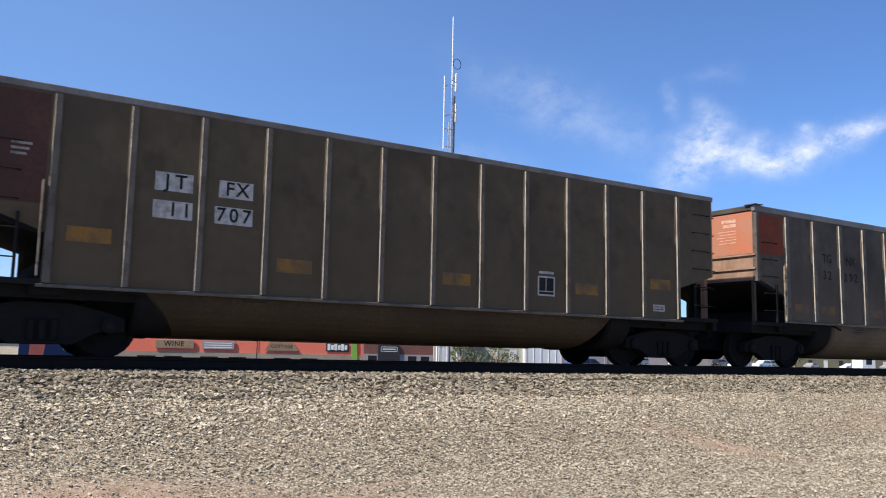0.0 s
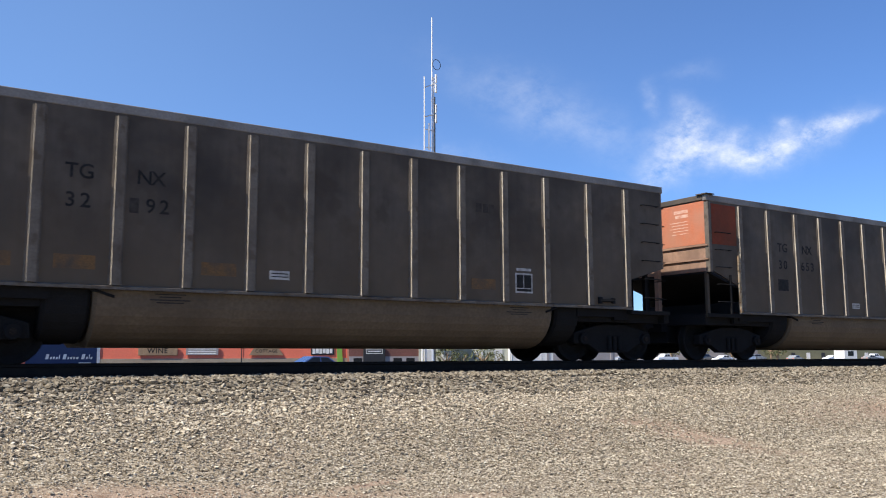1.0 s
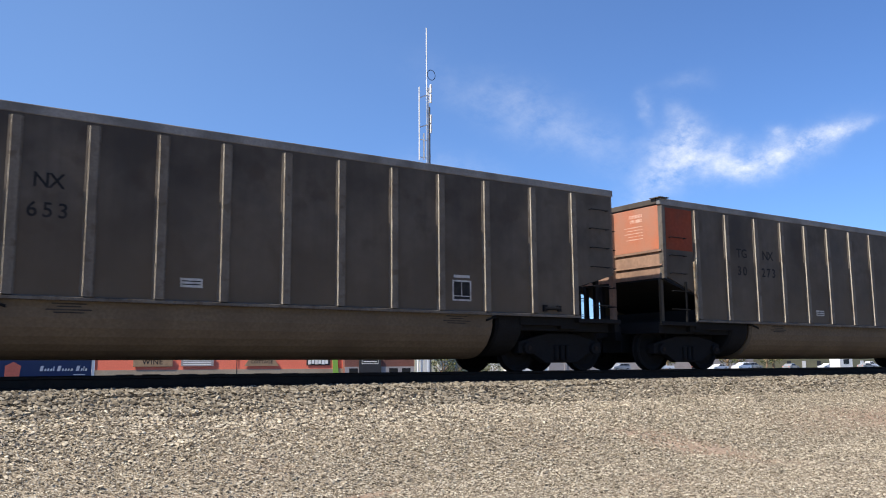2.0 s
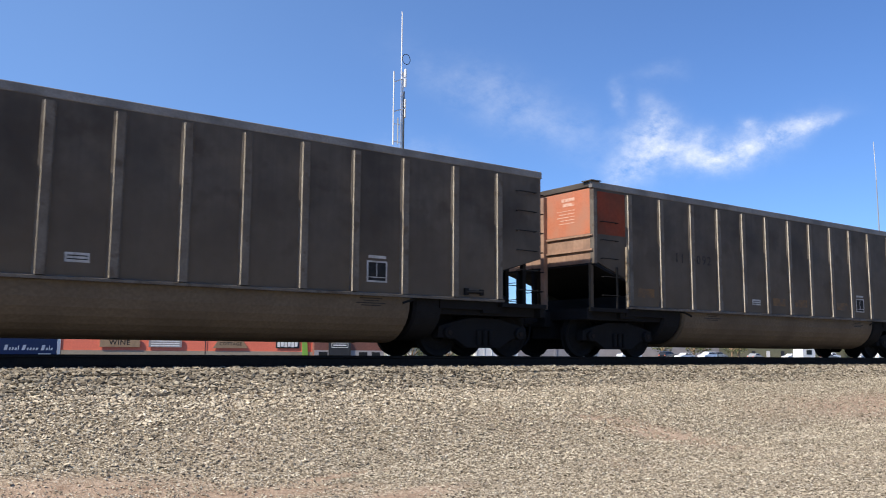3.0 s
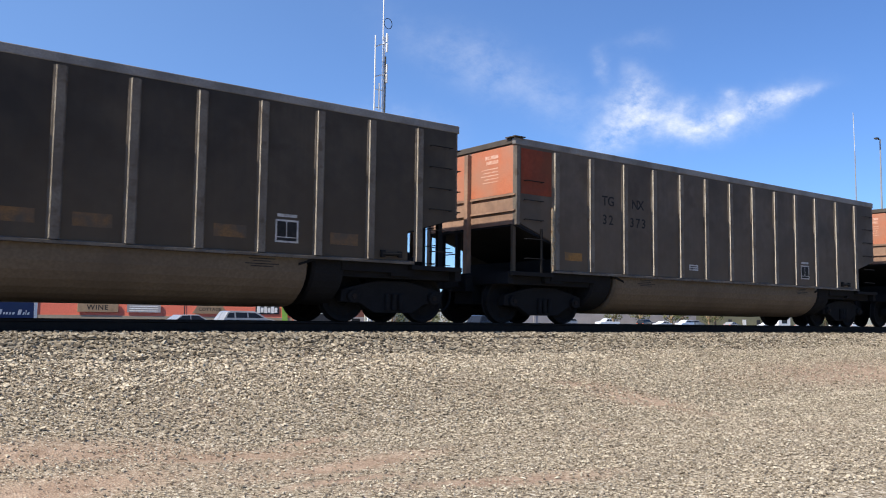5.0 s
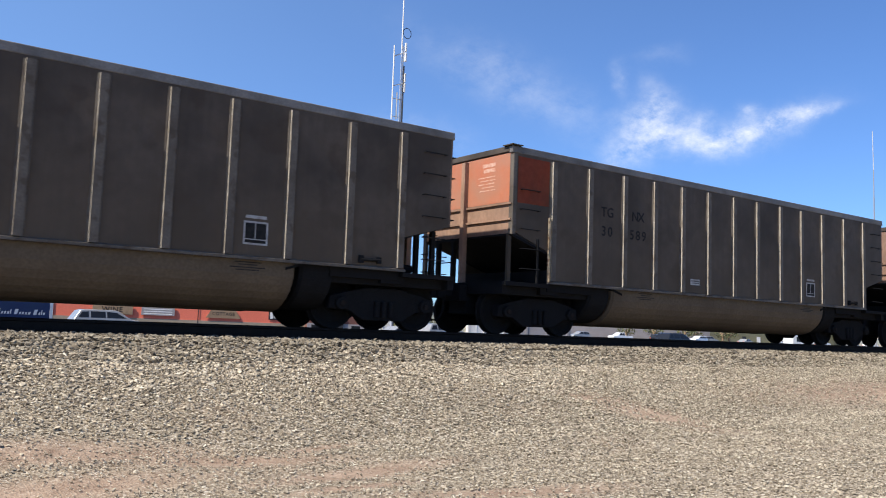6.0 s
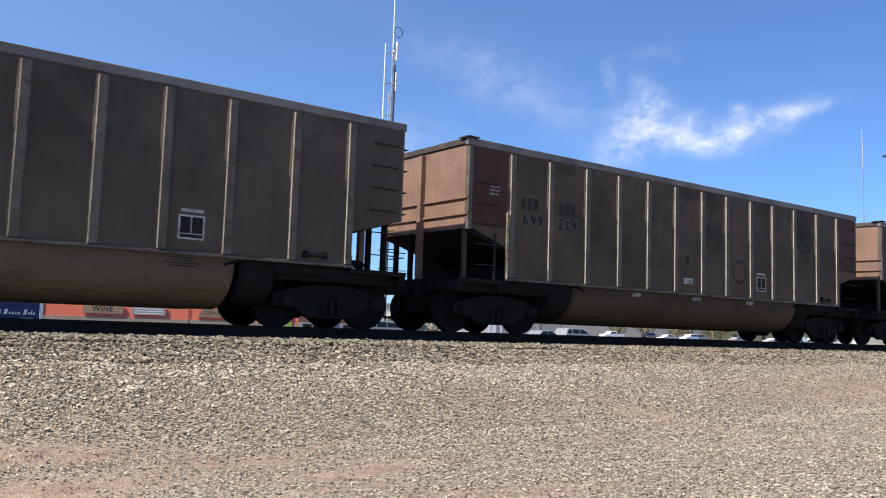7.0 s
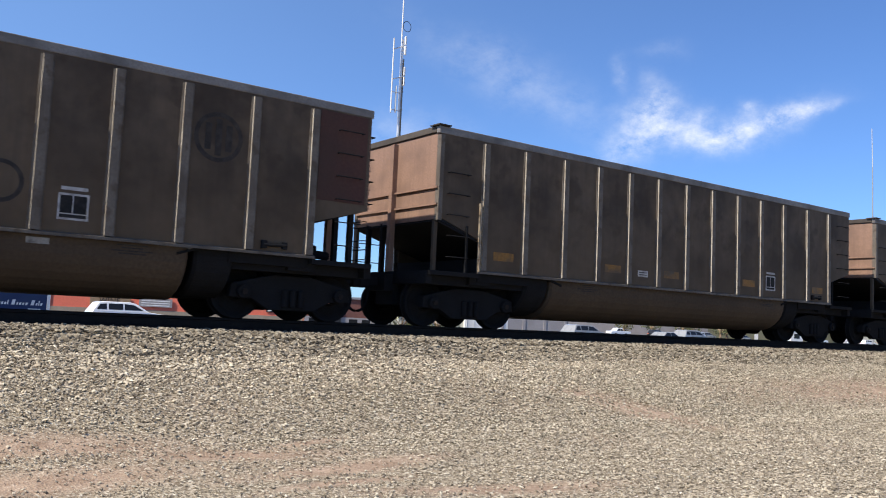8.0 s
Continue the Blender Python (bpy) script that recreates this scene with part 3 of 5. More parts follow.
def brake_box(bm):
    box(bm, -0.16, 0.16, -0.12, 0.12, -0.15, 0.15)
    rod(bm, (0.16, 0, 0), (0.45, 0, -0.02), 0.08, 10)


def side_frame(bm):
    # cast side frame with its two spring openings suggested by the arch
    slab(bm, [(-1.10, 0.58), (-0.80, 0.66), (-0.35, 0.76), (0.35, 0.76), (0.80, 0.66), (1.10, 0.58), (1.12, 0.36), (0.72, 0.34), (0.42, 0.17), (-0.42, 0.17),
              (-0.72, 0.34), (-1.12, 0.36)], "y", -1.11, -0.93)
    for x in (-0.89, 0.89):
        rod(bm, (x, -1.19, 0.457), (x, -1.0, 0.457), 0.12, 12)
    for x in (-0.15, 0.0, 0.15):
        rod(bm, (x, -1.13, 0.22), (x, -1.13, 0.52), 0.055, 8)


def bolster(bm):
    box(bm, -0.22, 0.22, -1.0, 1.0, 0.46, 0.70)
    for x in (-0.42, 0.42):
        box(bm, x - 0.05, x + 0.05, -0.9, 0.9, 0.30, 0.42)


def rigging(bm):
    # solid black blocks added to fill the dark between the wheels, for brake gear
    box(bm, -0.44, 0.44, -0.85, 0.85, 0.30, 0.84)
    box(bm, -1.05, 1.05, -0.62, 0.62, 0.52, 0.84)
    box(bm, -1.30, 1.30, -0.30, 0.30, 0.40, 0.72)


def tub_end(bm):
    tub(bm, 2.36, 3.0, 0.30)
    for v in bm.verts:
        v.co.y *= 0.965
        if v.co.z > 1.0:
            v.co.z += 0.16


def gusset(bm):
    box(bm, -0.135, -0.110, -0.075, 0.0, SILL, 2.42)


def wheelset(bm):
    # tread, flange and dished plate of both wheels on the axle
    prof = [(-0.075, 0.0), (-0.10, 0.13), (-0.045, 0.17), (-0.02, 0.34), (-0.06, 0.40), (-0.062, 0.452), (0.045, 0.457), (0.055, 0.482), (0.072, 0.480), (0.075, 0.40),
            (0.02, 0.34), (-0.005, 0.17), (0.06, 0.13), (0.06, 0.0)]
    n = 28
    for side in (-1, 1):
        rings = [[bm.verts.new((r * math.cos(2 * math.pi * i / n), side * (0.755 - a), r * math.sin(2 * math.pi * i / n))) for i in range(n)] for a, r in prof if r > 0]
        for p, q in zip(rings, rings[1:]):
            for i in range(n):
                bm.faces.new((p[i], p[(i + 1) % n], q[(i + 1) % n], q[i]))
        for i in range(6):
            a = 2 * math.pi * i / 6
            c = Vector((0.26 * math.cos(a), side * 0.785, 0.26 * math.sin(a)))
            rod(bm, c, c + Vector((0, side * 0.012, 0)), 0.03, 6)
    rod(bm, (0, -0.93, 0), (0, 0.93, 0), 0.085, 10)


def stencil_frame(bm):
    for x0, x1, z0, z1 in ((-0.21, -0.18, -0.21, 0.17), (0.18, 0.21, -0.21, 0.17), (-0.18, 0.18, 0.14, 0.17), (-0.18, 0.18, -0.21, -0.18), (-0.18, 0.18, -0.13, -0.115),
                           (-0.015, 0.0, -0.115, 0.14), (-0.18, 0.18, 0.215, 0.265)):
        box(bm, x0, x1, -0.004, 0, z0, z1)


def stencil_back(bm):
    box(bm, -0.18, 0.18, -0.002, 0, -0.18, 0.14)


def placard(bm):
    box(bm, -0.17, 0.17, -0.004, 0, -0.07, 0.07)


def placard_lines(bm):
    for z in (-0.025, 0.025):
        box(bm, -0.14, 0.14, -0.006, -0.004, z - 0.008, z + 0.008)


def patch(bm, w, h):
    box(bm, -w / 2, w / 2, -0.004, 0, -h / 2, h / 2)


STENCIL = ((3.44, 0.075, 0.42), (3.33, 0.075, 0.38), (3.22, 0.022, 0.55), (3.15, 0.022, 0.5), (3.08, 0.022, 0.56), (3.01, 0.022, 0.46), (2.94, 0.022, 0.5))


def stencil_line(bm, z, h, w):
    slab(bm, [(-0.95, z), (-0.95 + w, z), (-0.95 + w, z + h), (-0.95, z + h)], "x", -0.008, -0.006)


def emblem(bm, r=0.40, wide=0.07):
    n = 28
    rims = [[bm.verts.new((q * math.cos(2 * math.pi * i / n), d, q * math.sin(2 * math.pi * i / n))) for i in range(n)] for q, d in ((r, 0), (r, -0.004), (r - wide, -0.004), (r - wide, 0))]
    for a in range(4):
        for i in range(n):
            bm.faces.new((rims[a][i], rims[a][(i + 1) % n], rims[(a + 1) % 4][(i + 1) % n], rims[(a + 1) % 4][i]))


def emblem_bar(bm, high):
    box(bm, -0.05, 0.05, -0.004, 0, -high / 2, high / 2)


def smear(bm):
    rng = random.Random(7)
    for k in range(5):
        x, z, w, h = rng.uniform(-0.16, 0.16), rng.uniform(-0.2, 0.2), rng.uniform(0.05, 0.16), rng.uniform(0.1, 0.3)
        box(bm, x - w / 2, x + w / 2, -0.003 - 0.001 * k, 0, z - h / 2, z + h / 2)


def door_handle(bm):
    rod(bm, (-0.20, -0.03, 0), (0.20, -0.03, 0.01), 0.030, 8)
    box(bm, -0.24, -0.15, -0.05, 0, -0.06, 0.07)
    box(bm, 0.13, 0.21, -0.05, 0, -0.05, 0.06)


TUB_LINES = ((0.04, 0.46), (0.0, 0.32), (-0.045, 0.60), (-0.085, 0.40))


FLIP = Matrix.Rotation(math.pi, 4, "Z")
WAGONS, WHEELS = [], []


def wagon(style):
    """One open coal wagon, its near side towards -y, its base at the rail top, its x from the leading end."""
    car = new("coal_wagon")
    b = style.get("kind") == "b"
    posts = POSTS_B if b else POSTS_E if style.get("sheet") == "sheet_e" else POSTS

    def bay(n):
        """The place n bays along the side from its first post."""
        return float(np.interp(n, range(13), posts))
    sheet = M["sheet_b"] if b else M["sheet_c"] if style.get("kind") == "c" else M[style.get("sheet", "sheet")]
    end_paint = style["end"]
    turned = Matrix.Translation((LENGTH, 0, 0)) @ FLIP      # for pieces of the far side and the trailing end

    def both(name, key, make, mat, label="", **kw):
        for m in (Matrix(), turned):
            put(name, shared(key, make, mat, **kw), car, (0, 0, 0), label, m)

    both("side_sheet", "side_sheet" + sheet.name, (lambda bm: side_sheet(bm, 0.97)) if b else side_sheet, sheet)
    for u in posts:
        for m in (Matrix.Translation((u, -SHEET_Y, 0)), Matrix.Translation((u, SHEET_Y, 0)) @ FLIP):
            put("side_post", shared("side_post_b" if b else "side_post", (lambda bm: post(bm, 0.97, 3.66, 0.72)) if b else (lambda bm: post(bm, k=1.12)), M["post"]), car, (0, 0, 0), "", m)
    both("top_chord", "top_chord_b" if b else "top_chord", (lambda bm: box(bm, -0.04, LENGTH + 0.04, -HALF + 0.045, -HALF + 0.15, 3.685, TOP)) if b else top_chord, M["chord"], bevel=0.012)
    both("end_chord", "end_chord", end_chord, M["sheet"], bevel=0.012)
    both("corner_cap", "corner_cap", corner_cap, M["sheet"])
    put("corner_cap", shared("corner_cap_far", lambda bm: slab(bm, [(-0.09, HALF + 0.012), (0.20, HALF + 0.012), (0.20, HALF - 0.05), (0.06, HALF - 0.30), (-0.09, HALF - 0.30)], "z", TOP + 0.002, TOP + 0.022), M["sheet"]), car)
    for m in (Matrix(), turned):
        put("side_sill", shared("side_sill", side_sill, M["post"]), car, (0, 0, -0.12 if b else 0), "", m)
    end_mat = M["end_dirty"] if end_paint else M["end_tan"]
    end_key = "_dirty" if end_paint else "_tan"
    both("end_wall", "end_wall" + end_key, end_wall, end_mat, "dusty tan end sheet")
    both("slope_sheet", "slope_sheet", slope_sheet, M["black"])
    both("end_post", "end_post" + end_key, end_post, end_mat)
    both("corner_post", "corner_post", corner_post, M["post"])
    # lower corner post split off in a darker colour for its shade
    both("corner_foot", "corner_foot", corner_foot, M["sheet_e"], "lower corner post darkened for shade")
    put("corner_post", shared("corner_post_far", lambda bm: slab(bm, [(-0.012, HALF - 0.02), (0.11, HALF - 0.02), (0.11, HALF - 0.05), (0.02, HALF - 0.05), (0.02, HALF - 0.14), (-0.012, HALF - 0.14)], "z", 1.0, 3.62), M["sheet"]), car)
    for m in (Matrix(), turned):
        for y in (0.45, 1.0):
            put("lower_post", shared("lower_post", lower_post, M["black"]), car, (0, 0, 0), "", m @ Matrix.Translation((0, y, 0)))
        for z in (2.62, 2.30):
            for y in (0.0, 1.515):
                put("end_bar", shared("end_bar" + end_key, end_bar, end_mat), car, (0, 0, 0), "", m @ Matrix.Translation((0, y, z)))
        put("end_platform", shared("platform", platform, M["black"]), car, (0, 0, 0), "", m)
        put("coupler", shared("coupler", coupler, M["black"], bevel=0.02), car, (0, 0, 0), "", m)
        put("air_hose", shared("air_hose", air_hose, M["black"]), car, (0, 0, 0), "black rubber brake hose", m)
        # ladders at two corners of each end
        for k in range(6):
            z = 1.32 + k * 0.40
            if z < 2.95:
                put("grab_iron", shared("grab_iron", grab_iron, M["black"]), car, (0, 0, 0), "", m @ Matrix.Translation((0.45, -SHEET_Y if z > 2.1 else -HALF + 0.03, z)))
            put("grab_iron", shared("grab_iron", grab_iron, M["black"]), car, (0, 0, 0), "", m @ Matrix.Translation((LENGTH - 0.42, -SHEET_Y if z > 2.1 else -HALF + 0.03, z)))
            put("grab_iron", shared("grab_iron", grab_iron, M["black"]), car, (0, 0, 0), "", m @ Matrix.Translation((-0.03, 1.22, z)) @ Matrix.Rotation(-math.pi / 2, 4, "Z"))
        put("ladder_rail", shared("ladder_rail", lambda bm: box(bm, -0.02, 0.02, -0.02, 0.02, 1.0, 1.95), M["black"]), car, (0, 0, 0), "", m @ Matrix.Translation((0.7, -HALF + 0.04, 0)))
    put("brake_wheel", shared("brake_wheel", brake_wheel, M["black"]), car, (LENGTH + 0.04, -0.75, 2.45), "black spoked brake wheel")
    put("brake_gear", shared("brake_gear", brake_box, M["black"], bevel=0.02), car, (LENGTH - 0.75, -0.7, 1.202))
    put("center_sill", shared("center_sill", center_sill, M["black"]), car)
    put("tub", shared("tub_b" if b else "tub_c" if style.get("kind") == "c" else "tub", (lambda bm: tub(bm, 3.0, 11.15, 0.31, 0.65)) if b else tub, M["tub_b"] if b else M["tub_c"] if style.get("kind") == "c" else M["tub"], smooth=False), car, (0, 0, 0), "rounded dusty brown belly trough")
    # black pieces stand for the shade at the trough ends
    both("tub_end", "tub_end", tub_end, M["black"], "sooty sloped trough end")
    # plates added to show the end post's bright, sunlit lower flank
    for m in (Matrix.Translation((posts[0], -SHEET_Y, 0)), Matrix.Translation((posts[12], SHEET_Y, 0)) @ FLIP):
        put("post_gusset", shared("gusset", gusset, M["gusset"]), car, (0, 0, 0), "", m)
    # trucks
    for x in (1.16, LENGTH - 1.16):
        truck = put("truck", shared("bolster", bolster, M["black"]), car, (x, 0, 0))
        put("brake_rigging", shared("rigging", rigging, M["black"]), truck)
        for m in (Matrix(), FLIP):
            put("side_frame", shared("side_frame", side_frame, M["black"], bevel=0.012), truck, (0, 0, 0), "", m)
        for dx in (-0.89, 0.89):
            for side in (-1, 1):
                put("bearing_cap", shared("bearing_cap", lambda bm: rod(bm, (0, -0.012, 0), (0, 0.012, 0), 0.05, 8), M["rail"]), truck, (dx, side * 1.2, 0.457))
            WHEELS.append((put("wheelset", shared("wheelset", wheelset, M["wheel"], smooth=False), truck, (dx, 0, 0.457)), dx))
    # paint and lettering on the leading corner and side
    y = -SHEET_Y
    if end_paint:
        mat = M[end_paint]
        for a, bb in ((-1.47, -0.063), (0.063, 1.47)):
            put("end_paint", shared(("end_paint", end_paint, a), lambda bm: end_panel_paint(bm, a, bb, 3.15 if end_paint == "green" else 2.66), mat), car, (0, 0, 0), style["end_label"])
        if end_paint == "orange":
            for z, h, w in STENCIL:
                put("stencil_line", shared(("stencil_line", z), lambda bm: stencil_line(bm, z, h, w), M["letter_pale"]), car, (0, 0, 0), "faded white stencil line")
    if style.get("corner") == "maroon":
        for k in range(3):
            put("stencil_bar", shared(("bar", k), lambda bm: patch(bm, 0.26 - 0.03 * k, 0.035), M["letter_grey"]), car, (0.68 - 0.015 * k, y - 0.006, 2.90 - 0.075 * k))
    if style.get("emblem"):
        put("emblem", shared("emblem", emblem, M["letter_faded"]), car, (bay(10.47), y, 2.84), "dark round painted emblem")
        for du, high in ((-0.17, 0.42), (0.0, 0.58), (0.17, 0.42)):
            put("emblem_bar", shared(("emblem_bar", high), lambda bm: emblem_bar(bm, high), M["letter_faded"]), car, (bay(10.47) + du, y, 2.84))
        put("emblem", shared("small_emblem", lambda bm: emblem(bm, 0.30, 0.06), M["letter_faded"]), car, (bay(7.55), y, 1.75), "small faded painted ring")
        put("paint_smear", shared("smear", smear, M["letter_faded"]), car, (bay(5.42), y, 1.72), "dark smeared paint mark")
    if style.get("corner"):
        put("corner_paint", shared(("corner_paint", style["corner"]), lambda bm: patch(bm, *((0.94, 1.55) if style["corner"] == "maroon" else (0.86, 0.94 if style["corner"] == "orange" else 1.3))), M["red_side" if style["corner"] == "orange" else style["corner"]]), car,
            (0.54 if style["corner"] == "maroon" else 0.56, y, {"orange": 3.12, "maroon": 2.865}.get(style["corner"], 2.95)), style["end_label"])
    if style.get("tail"):
        put("corner_paint", shared(("corner_paint", style["tail"]), lambda bm: patch(bm, 0.96, 1.60), M[style["tail"]]), car, (LENGTH - 0.54, y, 2.85), style["end_label"])
    for text, post_gap, z, size, colour, plate in style.get("text", ()):
        u = bay(post_gap)
        if plate:
            put("number_patch", shared(("plate", plate), lambda bm: patch(bm, *plate), M["letter_white"]), car, (u, y, z), "white painted patch")
        for k, sign in enumerate(text):
            if sign == " ":
                continue
            du = (k - (len(text) - 1) / 2) * size * 0.67
            if style.get("halo"):
                put("letter_ground", lettering(sign, size, M["letter_dull"], 0.075), car, (u + du, y - 0.003, z), "patchy pale paint round the digit")
            put("letter", lettering(sign, size, M[colour], 0.025 if style.get("halo") else 0.012), car, (u + du, y - (0.006 if plate or style.get("halo") else 0.003), z))
    u = bay(style.get("stencil", 9.45))
    put("stencil_frame", shared("stencil_frame", stencil_frame, M["letter_white"]), car, (u, y, SILL + 0.42), "white outlined stencil box")
    put("stencil_back", shared("stencil_back", stencil_back, M["letter_black"]), car, (u, y, SILL + 0.42))
    u = bay(style.get("placard", 4.5))
    up = 0.12 if b else 0.30
    put("placard", shared("placard", placard, M["letter_white"]), car, (u, y, SILL + up), "small white placard")
    put("placard_lines", shared("placard_lines", placard_lines, M["letter_black"]), car, (u, y, SILL + up))
    for post_gap, z, w, h in style.get("bars", ()):
        put("faded_digit", shared(("faded_digit", w, h), lambda bm: patch(bm, w, h), M["letter_faded"]), car, (bay(post_gap), y, z), "faded dark stencil mark")
    if style.get("dark_patch"):
        put("dark_patch", shared("dark_patch", lambda bm: patch(bm, 0.40, 0.28), M["letter_black"]), car, (bay(1.48), y, SILL + 0.72), "blacked out paint patch")
    if not b:
        put("door_handle", shared("door_handle", door_handle, M["black"]), car, (posts[11] + 0.46, y, SILL + 0.13), "sooty lever handle")
    for u in (4.1, 10.7):
        for dz, w in TUB_LINES:
            put("tub_line", shared(("tub_line", w), lambda bm: box(bm, -w / 2, w / 2, -0.003, 0.004, -0.009, 0.009), M["letter_faded"]), car, (u, -1.441, 0.98 + dz), "faded stencil line")
    if style.get("emblem"):
        for u in (5.0, 7.2, 9.4):
            put("tub_patch", shared("tub_patch", lambda bm: patch(bm, 0.30, 0.09), M["letter_grey"]), car, (u, -1.44, 0.98), "pale paint patch")
    for gap in style.get("yellow", ()):
        wide, high, up = (0.60, 0.22, 0.62 if gap in (0, 11) else 0.40) if b else (0.52, 0.17, 0.34)
        put("reflector_stripe", shared(("reflector", wide), lambda bm: patch(bm, wide, high), M["yellow"]), car, (bay(gap + 0.5), y, SILL + up), "worn yellow reflector stripe")
    for gap in style.get("rusty", ()):
        put("worn_stripe", shared("worn_stripe", lambda bm: patch(bm, 0.55, 0.20), M["yellow_worn"]), car, (bay(gap + 0.5), y, SILL + 0.34), "nearly worn away yellow stripe")
    tagged(car, style["label"], "train car", "coal wagons of the train")
    car.location = (0, TRACK_Y, RAIL)
    WAGONS.append(car)
    return car


ORANGE = "grimy aluminium coal wagon with faded orange end"
def tg(*digits):
    rows = [("TG", 1.5, 2.72, 0.30, "letter_black", None), ("NX", 2.45, 2.72, 0.30, "letter_black", None)]
    if digits:
        rows += [(digits[0], 1.5, 2.30, 0.30, "letter_black", None), (digits[1], 2.45, 2.30, 0.30, "letter_black", None)]
    return rows


STYLES = [
    dict(end="orange", corner="orange", end_label="faded orange paint", label=ORANGE),
    dict(kind="b", end="maroon", corner="maroon", end_label="worn maroon paint", stencil=8.5, placard=11.45, yellow=(0, 3, 6, 9, 11),
         label="brown coal wagon with white number patches and yellow stripes",
         text=(("JT", 1.60, 2.61, 0.30, "letter_black", (0.56, 0.28)), ("FX", 2.52, 2.60, 0.30, "letter_black", (0.54, 0.27)),
               (" 11", 1.60, 2.19, 0.30, "letter_black", (0.58, 0.27)), ("707", 2.50, 2.19, 0.30, "letter_black", (0.60, 0.27)))),
    dict(end="orange", corner="orange", end_label="faded orange paint", label=ORANGE, text=tg("32", " 92"), bars=((2.22, 2.30, 0.13, 0.22), (8.40, 2.86, 0.13, 0.17), (8.56, 2.86, 0.11, 0.17), (8.70, 2.86, 0.12, 0.17)), rusty=(0, 1, 3, 8)),
    dict(end="orange", corner="orange", end_label="faded orange paint", label=ORANGE, text=tg("30", "653"), dark_patch=True),
    dict(end="orange", corner="orange", end_label="faded orange paint", label=ORANGE, text=tg("30", "273")),
    dict(end="orange", corner="orange", end_label="faded orange paint", label=ORANGE, rusty=(0, 5, 6, 8, 11), text=(("11", 1.6, 2.30, 0.30, "letter_faded", None), ("092", 2.45, 2.30, 0.30, "letter_faded", None))),
    dict(end="green", corner="green", end_label="dark green paint", label="dark grimy coal wagon with green end and worn stripes", rusty=(0, 1, 3, 5, 6, 8, 10), sheet="sheet_e"),
    dict(end="orange", corner="orange", end_label="faded orange paint", label=ORANGE, sheet="sheet_d", text=tg("32", "373"), yellow=(0,)),
    dict(end="orange", corner="orange", end_label="faded orange paint", label=ORANGE, sheet="sheet_d", text=tg("30", "589")),
    dict(kind="c", end=None, corner="maroon", tail="maroon", end_label="worn maroon paint", label="brown coal wagon with maroon corners and round emblem",
         halo=True, text=(("699", 0.55, 2.32, 0.31, "letter_black", None), ("214", 1.47, 2.32, 0.31, "letter_black", None)), bars=tuple((0.5 + k + d, 2.66, 0.12, 0.25) for k in (0, 1) for d in (-0.2, -0.04, 0.12)), yellow=(), emblem=True, stencil=8.5, placard=5.5),
    dict(kind="c", end=None, end_label="tan dust", label="grimy aluminium coal wagon with tan dusty end", yellow=(0, 3, 5, 8, 11)),
    dict(kind="c", end=None, end_label="tan dust", label="grimy aluminium coal wagon with tan dusty end"),
    dict(end="orange", corner="orange", end_label="faded orange paint", label=ORANGE),
]


